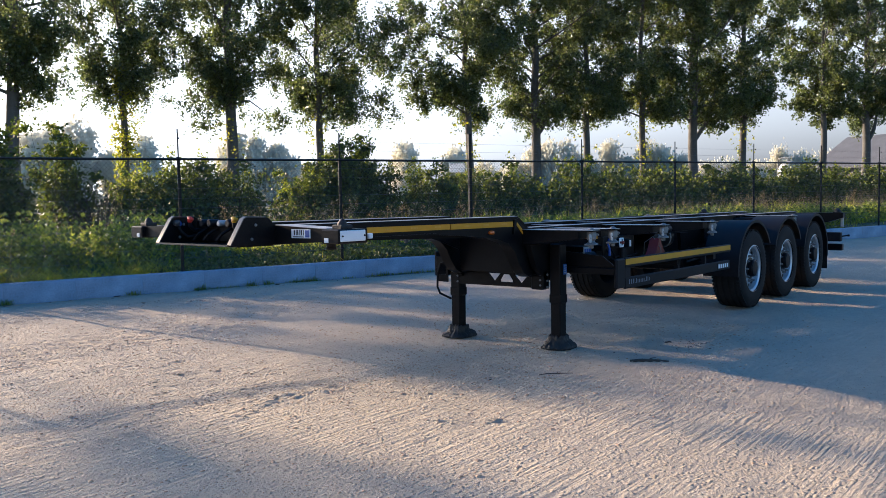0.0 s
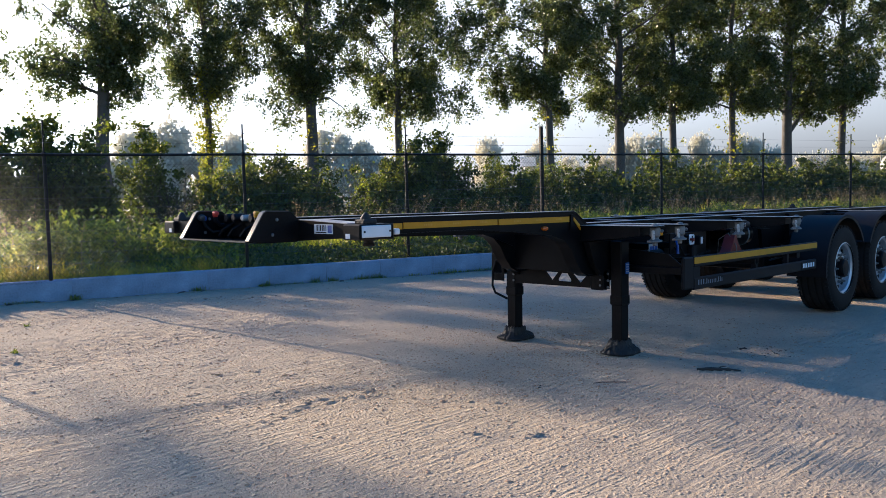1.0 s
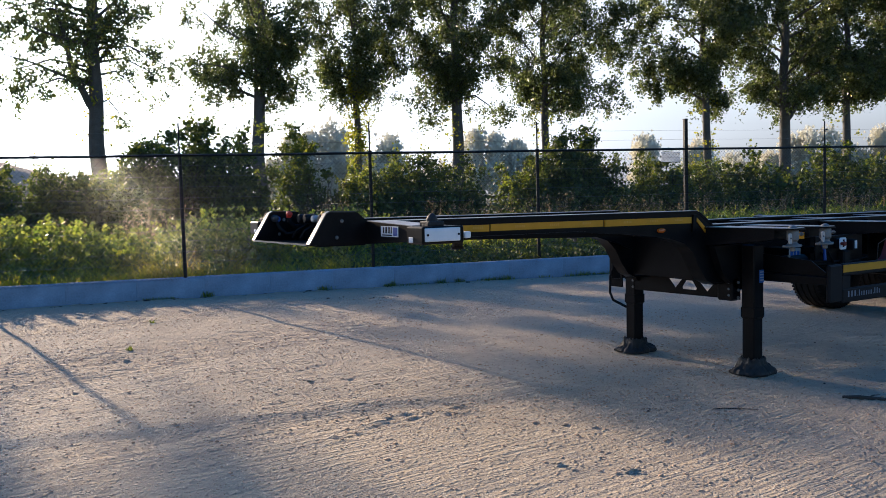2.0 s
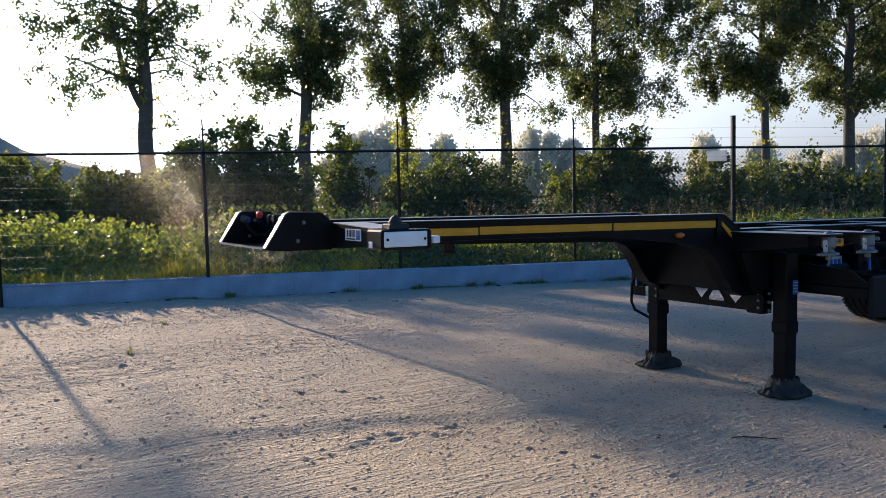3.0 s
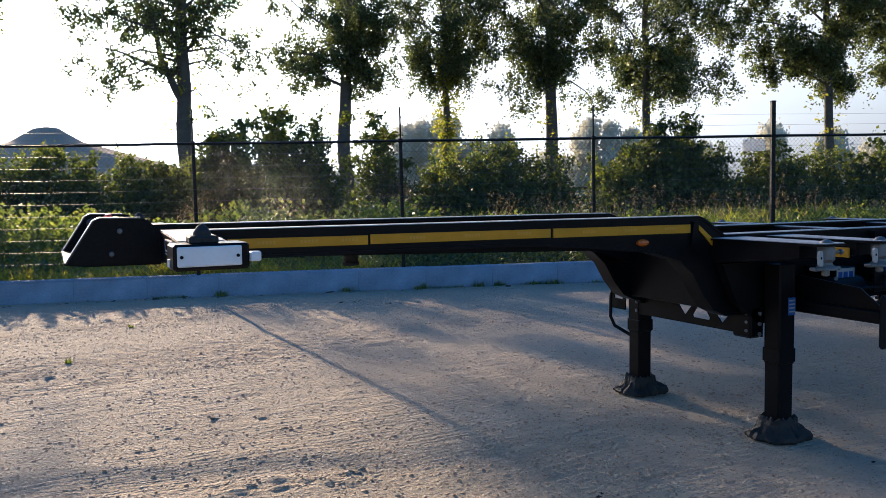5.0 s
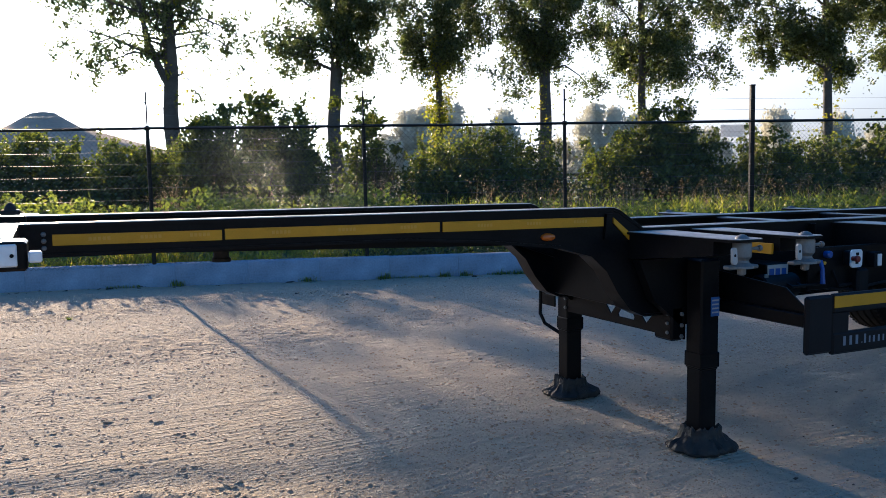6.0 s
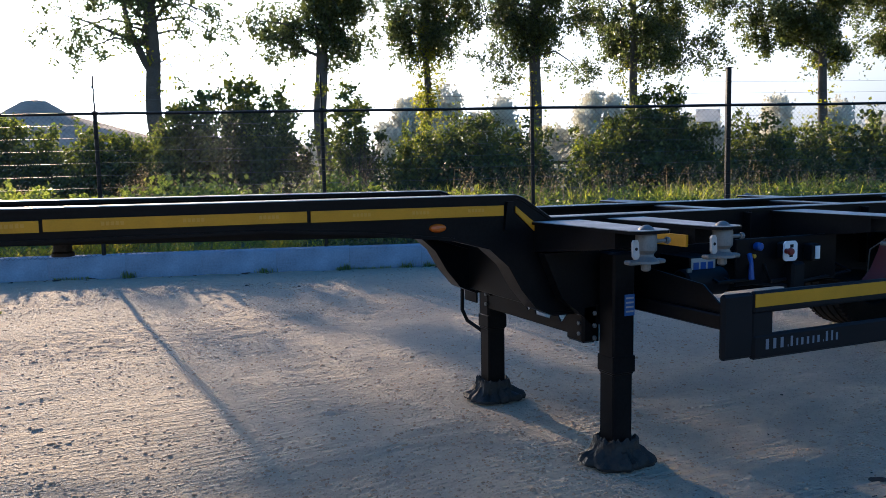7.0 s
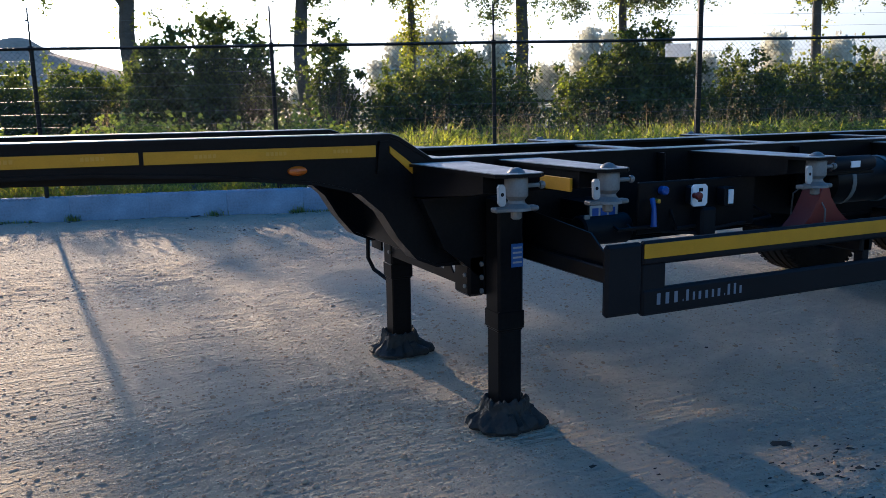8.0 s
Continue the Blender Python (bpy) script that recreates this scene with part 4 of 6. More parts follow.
def build_gear():
    """Valves, tank, chock and other gear between the leg and the first wheel."""
    board = part("valve_bracket", Geo().box(0.62, 1.30, -0.80, -0.785, 0.83, 1.06, 0.004), PAINT, trailer)
    part("bracket_arm", Geo().box(0.90, 0.98, -0.79, -0.45, 0.90, 0.96, 0.004), PAINT, board)
    plate = part("valve_plate", Geo().prism([(0.868, 0.955), (0.880, 0.945), (0.942, 0.945), (0.954, 0.957), (0.954, 1.030), (0.942, 1.042), (0.880, 1.042), (0.868, 1.030)], 1, -0.862, -0.852), WHITE, board, "white valve plate")
    part("valve_body", Geo().box(0.875, 0.947, -0.852, -0.80, 0.952, 1.035, 0.008), PLASTIC, board)
    part("knob", Geo().lathe([(0.0, -0.040), (0.016, -0.038), (0.019, -0.028), (0.013, -0.012), (0.013, 0.0)], (0.878, -0.862, 0.995), "y", 14), RED, board, "red push knob")
    for x, z in ((0.912, 0.972), (0.915, 1.018)):
        part("print_bar", Geo().box(x - 0.011, x + 0.011, -0.8635, -0.8615, z - 0.008, z + 0.008, 0.0), PLASTIC, board)
    part("white_tag", Geo().box(1.075, 1.105, -0.868, -0.86, 0.945, 1.01, 0.002), WHITE, board)
    part("tag_holder", Geo().box(1.06, 1.12, -0.86, -0.80, 0.935, 1.02, 0.006), PLASTIC, board)
    part("valve_block", Geo().box(0.93, 1.02, -0.86, -0.79, 0.80, 0.935, 0.012), PLASTIC, board)
    part("blue_lever", Geo().tube([(0.672, -0.83, 0.99), (0.666, -0.85, 0.95), (0.664, -0.855, 0.87)], [0.012, 0.010, 0.014], 8), BLUE, board, "blue lever")
    part("blue_cap", Geo().lathe([(0.020, 0.0), (0.020, -0.03), (0.014, -0.036), (0.0, -0.036)], (0.745, -0.80, 1.02), "y", 12), BLUE, board)
    part("brass_fitting", Geo().lathe([(0.010, 0.0), (0.010, -0.025), (0.0, -0.027)], (0.715, -0.80, 0.975), "y", 8), YELLOW_DIM, board)
    for k, (xa, xb) in enumerate(((0.70, 0.55), (0.80, 1.25), (0.97, 1.45), (1.02, 0.62))):
        part("air_hose", Geo().tube([(xa, -0.80, 0.93), (xa, -0.84, 0.87 - 0.02 * k), (xb, -0.76, 0.85), (xb, -0.55, 0.92)], 0.009, 6), PLASTIC, board)
    tank = part("air_tank", Geo().lathe([(0.0, -0.30), (0.08, -0.29), (0.115, -0.26), (0.12, -0.22), (0.12, 0.22), (0.115, 0.26), (0.08, 0.29), (0.0, 0.30)], (2.2, -0.62, 0.98), "x", 20), PAINT, trailer, "black cylindrical air tank")
    for x in (2.05, 2.35):
        part("tank_strap", Geo().lathe([(0.122, -0.015), (0.125, -0.012), (0.125, 0.012), (0.122, 0.015)], (x, -0.62, 0.98), "x", 20), ZINC, tank)
    part("roller", Geo().lathe([(0.0, -0.14), (0.035, -0.14), (0.038, -0.13), (0.038, 0.13), (0.035, 0.14), (0.0, 0.14)], (1.78, -0.92, 1.10), "x", 14), PLASTIC, trailer, "dark cylinder with a pale label")
    part("cylinder_label", Geo().box(1.74, 1.80, -0.962, -0.955, 1.085, 1.115, 0.0), WHITE, trailer)
    part("roller_bracket", Geo().box(1.60, 1.98, -0.90, -0.46, 1.045, 1.065, 0.004), PAINT, trailer)
    box_ = part("tool_canister", Geo().lathe([(0.0, -0.13), (0.06, -0.13), (0.07, -0.12), (0.07, 0.12), (0.06, 0.13), (0.0, 0.13)], (0.53, -0.66, 0.845), "x", 16), PLASTIC, trailer)
    part("strap_plate", Geo().box(0.41, 0.44, -0.70, -0.69, 0.80, 0.92, 0.002), ZINC, box_)
    sg = part("blue_label", Geo().box(0.45, 0.60, -0.682, -0.678, 0.885, 0.965, 0.0), DULL_WHITE, trailer, "white and blue printed label")
    for n in range(3):
        part("print_bar", Geo().box(0.462 + 0.045 * n, 0.495 + 0.045 * n, -0.6836, -0.6815, 0.90, 0.945, 0.0), BLUE, sg)
    part("label_plate", Geo().box(0.44, 0.61, -0.678, -0.46, 0.88, 0.97, 0.003), PAINT, trailer)
    chock = [(1.415, 0.812), (1.765, 0.812), (1.765, 0.824), (1.715, 0.845), (1.66, 0.89), (1.61, 0.95), (1.585, 1.012), (1.555, 1.012), (1.53, 0.955), (1.48, 0.87)]
    c = part("wheel_chock", Geo().prism(chock, 1, -0.97, -0.86), RED, trailer, "red plastic wheel chock in its holder")
    part("chock_holder", Geo().box(1.38, 1.80, -1.0, -0.46, 0.798, 0.811, 0.003), PAINT, c)
    part("chock_clip", Geo().tube([(1.55, -0.99, 0.81), (1.55, -0.99, 0.90), (1.55, -0.9, 1.03), (1.55, -0.8, 0.96), (1.55, -0.79, 0.81)], 0.004, 6), ZINC, c)


build_gear()


# ---- kerb ----
def build_kerb():
    kerb = thing("kerb", "row of pale grey concrete kerb blocks along the yard", "kerb", kind="structure")
    g = Geo()
    prof = [(0.0, -0.08), (0.0, 0.26), (0.022, 0.30), (0.05, 0.312), (0.175, 0.312), (0.19, 0.30), (0.19, -0.08)]
    c = 0.0025
    n = len(prof)
    rings = []
    for x, k in ((0.0008, c), (0.0008 + c, 0.0), (0.9992 - c, 0.0), (0.9992, c)):
        rings += [(x, min(max(y, k), 0.19 - k), min(z, 0.312 - k)) for y, z in prof]
    faces = [(i * n + k, i * n + (k + 1) % n, (i + 1) * n + (k + 1) % n, (i + 1) * n + k) for i in range(3) for k in range(n)]
    g.add(rings, faces + [tuple(range(n)), tuple(range(4 * n - 1, 3 * n - 1, -1))])
    me = g.mesh("kerb_block", CONCRETE)
    rng = random.Random(3)
    turn = math.degrees(math.atan2(KU.y, KU.x))
    for k in range(-14, 66):
        p = at_kerb(0.36 + k, rng.uniform(-0.003, 0.003), rng.uniform(-0.004, 0.003))
        part("kerb_block", me, CONCRETE, kerb, at=pose(p.x, p.y, p.z, rng.uniform(-0.4, 0.4), 0, turn + rng.uniform(-0.25, 0.25)))


build_kerb()


# ---- fence ----
FP = Vector((-1.805, 8.165, 0))
FU, FN = Vector((0.95806, -0.28658, 0)), Vector((0.28658, 0.95806, 0))


def at_fence(s, d=0.0, z=0.0):
    return FP + FU * s + FN * d + Vector((0, 0, z))


def post_place(k):
    """Metres along the fence to post k; the first is 0."""
    return 2.89 * k if k < 0 else 2.97 * k if k <= 3 else 8.91 + 3.12 * (k - 3)


RAIL = 2.19


def build_fence():
    fence = thing("chain_link_fence", "black chain-link fence with steel posts, top rail and strained wires", "fence")
    turn = Matrix.Rotation(math.atan2(FU.y, FU.x), 4, "Z")

    def post_mesh(tall):
        g = Geo()
        if tall:
            g.box(-0.034, 0.034, -0.034, 0.034, 0.0, 2.72, 0.008)
            g.box(-0.037, 0.037, -0.037, 0.037, 2.72, 2.74, 0.004)
        else:
            g.tube([(0, 0, 0), (0, 0, RAIL - 0.02)], 0.028, 10)
            g.tube([(0, 0, RAIL - 0.05), (0, 0, RAIL + 0.5)], 0.013, 6)
        g.tube([(-0.03, 0, RAIL), (0.03, 0, RAIL)], 0.036, 10)
        return g.mesh("post", FENCE)

    def insulator_mesh():
        g = Geo()
        g.lathe([(0.0, 0), (0.012, 0.0), (0.017, -0.012), (0.010, -0.02), (0.016, -0.03), (0.0, -0.04)], (0, -0.034, 0), "y", 8)
        return g.mesh("insulator", PLASTIC)

    plain, tall, knob = post_mesh(False), post_mesh(True), insulator_mesh()
    levels = [0.55 + 0.165 * k for k in range(13)]
    for k in range(-3, 22):
        p = at_fence(post_place(k))
        big = k % 7 == 3
        ob = part("post", tall if big else plain, FENCE, fence, at=Matrix.Translation(p) @ turn)
        if -2 <= k <= 9:
            for z in levels[::2] if not big else levels:
                part("insulator", knob, PLASTIC, ob, at=Matrix.Translation((0, 0.0, z)))
    for k in range(-3, 21):
        a, b = post_place(k), post_place(k + 1)
        pa, pb = at_fence(a, 0, RAIL), at_fence(b, 0, RAIL)
        mid = (pa + pb) / 2 - Vector((0, 0, 0.006))
        part("top_rail", Geo().tube([pa, mid, pb], 0.021, 8), FENCE, fence)
        # woven mesh of one bay: wires that slant both ways
        x0, x1, z0, z1 = a + 0.04, b - 0.04, 0.28, RAIL - 0.02
        pitch = 0.068 if k < 8 else 0.14
        n = 6 if k < 6 else 3
        vs, fs = [], []
        for way in (1, -1):
            for t in np.arange(x0 - (z1 - z0), x1, pitch):
                lo, hi = max(t, x0), min(t + (z1 - z0), x1)
                if hi - lo < 0.01:
                    continue
                q = len(vs)
                for x, z in ((lo, z0 + lo - t), (hi, z0 + hi - t)):
                    x = x if way > 0 else x0 + x1 - x
                    for m in range(n):
                        a_ = 2 * math.pi * m / n
                        c_, s_ = 0.0016 * math.cos(a_), 0.0016 * math.sin(a_)
                        vs.append(at_fence(x - c_ * 0.707 * way, 0.0022 * way - 0.04 + s_, z + c_ * 0.707)[:])
                fs += [(q + m, q + (m + 1) % n, q + n + (m + 1) % n, q + n + m) for m in range(n)]
        wires = bpy.data.meshes.new("chain_link_mesh")
        wires.from_pydata(vs, [], fs)
        wires.polygons.foreach_set("use_smooth", [True] * len(fs))
        wires.materials.append(MESHWIRE)
        part("chain_link_mesh", wires, MESHWIRE, fence)
    s0, s1 = post_place(-3), post_place(21)
    for z in levels:
        sag = [at_fence(s0 + (s1 - s0) * t / 60, -0.075, z - 0.012 * math.sin(math.pi * ((s0 + (s1 - s0) * t / 60) / 3.0 % 1))) for t in range(61)]
        part("strained_wire", Geo().tube(sag, 0.0019, 3, False), WIRE, fence)
    return fence


build_fence()


def build_sign():
    g = Geo().box(-0.19, 0.19, -0.004, 0.004, -0.092, 0.092, 0.003)
    p = at_fence(8.60, 0.012, 2.045)
    m = Matrix.Translation(p) @ Matrix.Rotation(math.atan2(FU.y, FU.x), 4, "Z")
    board = thing("fence_sign", "small blank thin white sign board tied behind the fence mesh", "sign", m=m)
    part("board", g, SHEET, board)
    for x in (-0.16, 0.16):
        part("cable_tie", Geo().tube([(x, 0.004, 0.07), (x, -0.05, 0.075), (x, -0.056, 0.06), (x, 0.004, 0.055)], 0.0025, 4), PLASTIC, board)


build_sign()


# ---- trees ----
def limb(rng, start, way, length, r0, up=0.25, steps=6):
    """A bending limb: points and radii."""
    p, d = np.array(start, float), np.array(way, float) / np.linalg.norm(way)
    pts, rs = [tuple(p)], [r0]
    for k in range(steps):
        d = d + rng.normal(0, 0.10, 3) + (0, 0, up / steps)
        d /= np.linalg.norm(d)
        p = p + d * length / steps
        pts.append(tuple(p))
        rs.append(r0 * (1 - 0.85 * (k + 1) / steps))
    return pts, rs


def poplar(place, seed, base, reach, girth, top=17.5, lean=(0.0, 0.0), bow=0.0, fork=None, suckers=0, count=40000, leaf=0.105, far=False, low=0.6, shift=0.0, full=11.0, droop=(), label=""):
    """A poplar: base is the height where the crown starts, reach its radius, girth the trunk's radius, shift how far the crown hangs
    over to one side. Up to the height full the leaves stand close; above it they are fewer and larger. droop: boughs that hang low (x, y, z, size)."""
    rng = np.random.default_rng(seed)
    tree = thing("poplar_tree", label or "tall poplar with bare grey trunk and loose green crown", "tree", "row of poplars", Matrix.Translation((place[0], place[1], 0.0)))
    g = Geo()
    hs = np.linspace(-0.1, top, 26)

    def axis_at(h):
        k = h / top
        return np.array([lean[0] * k * 6 + bow * math.sin(min(h, 7.0) / 7.0 * math.pi) + 0.05 * math.sin(h * 1.7 + seed), lean[1] * k * 6 + 0.05 * math.cos(h * 1.3 + seed), h])

    flare = lambda h: girth * (1 + 0.5 * math.exp(-max(h, 0) / 0.45)) * (1 - 0.9 * (max(h, 0) / top) ** 1.15) + 0.01
    g.tube([axis_at(h) for h in hs], [flare(h) for h in hs], 12)
    heads = []
    n_limb = 32
    for k in range(n_limb):
        h = base - 0.9 + (top - base - 0.5) * (k / n_limb) ** 1.25
        a = 2.4 * k + rng.uniform(-0.5, 0.5)
        rad = reach * (0.72 + 0.28 * math.sin(math.pi * min(1, 0.25 + 0.75 * (h - base) / (top - base)))) * rng.uniform(0.75, 1.1)
        rad *= min(1.0, 0.58 + 0.15 * (h - base + 0.9))
        side_ = rad * math.cos(a) + shift
        way = np.array([side_, rad * math.sin(a), rad * rng.uniform(0.35, 0.85)])
        length = float(np.linalg.norm(way))
        pts, rs = limb(rng, axis_at(h), way, length, flare(h) * 0.30 + 0.012, up=0.1)
        g.tube(pts, rs, 6, False)
        heads += [(pts[i], (0.46 + 0.07 * i) * rng.uniform(0.7, 1.2)) for i in (2, 3, 4, 5, 6)]
        if h < base + 2.2:
            # lobes that hang from the lowest limbs make the crown's ragged lower edge
            heads += [((pts[i][0] + rng.normal(0, 0.25), pts[i][1] + rng.normal(0, 0.25), pts[i][2] - low * rng.uniform(0.3, 1.3)), rng.uniform(0.34, 0.5)) for i in (3, 4, 5, 6, 6)]
        for _ in range(4):
            i = int(rng.integers(2, 6))
            p2, r2 = limb(rng, pts[i], np.array(pts[i + 1]) - pts[i] + rng.normal(0, 0.5, 3), rad * 0.4, rs[i] * 0.5, up=-0.2, steps=4)
            g.tube(p2, r2, 3, False)
            heads += [(p2[2], 0.48), (p2[3], 0.46), (p2[4], 0.4)]
    for n, (h, way, ln) in enumerate(fork or ()):
        pts, rs = limb(rng, axis_at(h), way, ln, girth * (0.5 - 0.2 * n), up=0.5 - 0.45 * n, steps=8)
        g.tube(pts, rs, 8, False)
        heads += [(tuple(np.array(pts[i]) + rng.normal(0, 0.5, 3)), rng.uniform(0.45, 0.8)) for i in range(4, 9) for _ in range(4)]
    for x, y, z, size in droop:
        for _ in range(14):
            heads.append(((x + rng.normal(0, 0.55 * size), y + rng.normal(0, 0.6 * size), z + rng.normal(0.2, 0.45 * size)), rng.uniform(0.4, 0.55) * size))
        far_end = np.array((x, y, z))
        start = axis_at(z + 0.7)
        g.tube([start, start + (far_end - start) * 0.45 + (0, 0, 0.55), start + (far_end - start) * 0.8 + (0, 0, 0.35), far_end], [0.06, 0.04, 0.025, 0.008], 5, False)
    # leaves sit in small bunches at the ends of twigs, with gaps between the bunches
    cs, ss = np.array([h[0] for h in heads]), np.array([h[1] for h in heads])

    def bunches(mask, leaf_count, per, size):
        c, w = cs[mask], ss[mask]
        k = leaf_count // per
        pick = rng.choice(len(c), k, p=w**2 / (w**2).sum())
        ball = rng.normal(size=(k, 3))
        ball *= (rng.uniform(0, 1, k) ** 0.5 / np.linalg.norm(ball, axis=1))[:, None]
        twig = c[pick] + ball * w[pick][:, None] * (1.05, 1.05, 0.9)
        loose = np.repeat(rng.uniform(0.5, 1.25, k), per)[:, None]
        ctr = np.repeat(twig, per, 0) + rng.normal(size=(k * per, 3)) * (0.13, 0.13, 0.165) * loose
        return leaves(ctr, size, rng)

    lower = cs[:, 2] < full
    made = [bunches(lower, count, 30, leaf), bunches(~lower, count // 7, 12, leaf * 2.3)]
    blades_ = np.concatenate(made)
    blades_ = blades_[:, 1:] if far else blades_
    part("trunk", g.mesh("trunk", BARK), BARK, tree)
    part("crown", quads_mesh("crown", blades_, LEAF, 3 if far else 4), LEAF, tree)
    if suckers:
        k = int(1500 * suckers)
        h = rng.uniform(0.4, base + 0.6, k // 6)
        a = rng.uniform(0, 2 * math.pi, k // 6)
        w = 0.30 + 0.55 * np.abs(grid_noise(h * 1.6 + seed, a * 0 + seed, seed)) * 2
        r = girth + 1.5 * w * rng.beta(1.1, 2.2, k // 6)
        ctr = np.stack([axis_at(2)[0] + r * np.cos(a), axis_at(2)[1] + r * np.sin(a), h], 1)
        ctr = np.repeat(ctr, 6, 0) + rng.normal(0, 0.09, (len(ctr) * 6, 3))
        part("sucker_leaves", quads_mesh("sucker_leaves", leaves(ctr, 0.11, rng), LEAF_YOUNG), LEAF_YOUNG, tree, "bright young leaves sprouting along the trunk")
    return tree


WIDE = "thick poplar with a forked limb and wide loose crown"
SHOOTS = "slim poplar with leafy shoots all along its trunk"
poplar((1.35, 29.3), 11, 7.7, 3.7, 0.33, bow=-0.12, lean=(-0.05, 0), shift=-0.5, fork=((4.9, (-0.62, 0.1, 1.0), 5.2), (6.1, (-1.0, 0.0, 0.5), 3.4)), low=0.7, suckers=0.25, droop=((-3.0, -0.3, 5.3, 0.9), (-3.5, 0.2, 6.0, 0.8), (-2.0, 0.2, 5.8, 0.8), (-4.0, 0.0, 8.1, 1.0), (-3.3, 0.4, 7.9, 0.9), (1.6, 0.2, 5.7, 0.75), (2.4, 0.0, 6.2, 0.75), (0.9, 0.3, 4.6, 0.5), (0.9, 0.1, 6.6, 0.85), (2.0, 0.0, 6.9, 0.95), (2.9, 0.2, 6.7, 0.9), (-0.6, -0.3, 5.9, 0.7)), count=23000, label=WIDE)
poplar((7.75, 28.9), 12, 6.5, 3.0, 0.30, bow=-0.28, lean=(0.02, 0), shift=-0.6, low=0.5, count=34000, droop=((-2.2, 0, 5.9, 0.7), (1.3, 0.2, 6.2, 0.7)), label="thick poplar with a bowed grey trunk")
poplar((12.25, 28.9), 13, 6.8, 2.9, 0.17, suckers=2.2, low=0.7, count=32000, label=SHOOTS)
poplar((16.4, 26.9), 14, 6.5, 3.2, 0.30, suckers=0.35, low=0.7, count=38000, droop=((-2.0, 0, 5.2, 0.9), (2.0, -0.4, 5.1, 0.9)))
poplar((20.4, 25.4), 15, 6.0, 3.6, 0.20, shift=1.0, suckers=0.4, low=0.9, count=42000, droop=((3.2, -0.8, 5.8, 1.0),))
poplar((28.0, 22.0), 16, 6.4, 3.9, 0.21, lean=(-0.14, 0), shift=-0.9, suckers=0.45, low=0.7, full=12.5, label="leaning poplar with leafy shoots on its trunk", count=45000, leaf=0.15, far=True)
poplar((31.9, 20.5), 17, 6.0, 4.2, 0.30, low=0.9, fork=((4.6, (0.5, -0.3, 1.0), 4.0),), full=13, count=44000, leaf=0.15, far=True)
poplar((35.2, 19.2), 18, 6.2, 3.8, 0.22, low=0.8, suckers=0.2, full=13, count=42000, leaf=0.15, far=True)
poplar((39.3, 17.7), 19, 6.6, 3.8, 0.22, lean=(-0.05, 0), suckers=0.6, full=14, count=42000, leaf=0.16, far=True, label=SHOOTS)
poplar((43.1, 16.2), 20, 6.3, 4.4, 0.33, fork=((4.4, (0.55, -0.5, 1.0), 4.5),), low=0.8, full=15, label=WIDE, count=46000, leaf=0.17, far=True)
poplar((47.3, 14.6), 21, 6.4, 4.2, 0.25, suckers=0.3, full=15, count=42000, leaf=0.17, far=True)
poplar((54.9, 11.7), 22, 6.9, 3.6, 0.24, lean=(-0.03, 0), full=16, count=38000, leaf=0.18, far=True)
poplar((59.4, 10.0), 23, 6.6, 4.0, 0.32, full=16, count=40000, leaf=0.18, far=True, fork=((4.6, (0.4, -0.5, 1.0), 4.5),))
poplar((-8.6, 28.9), 24, 7.4, 2.9, 0.27, low=0.6, droop=((2.7, 0.0, 7.9, 0.9), (2.9, 0.3, 8.8, 1.0), (2.2, 0.3, 8.3, 1.0)), count=21000, leaf=0.15, far=True)


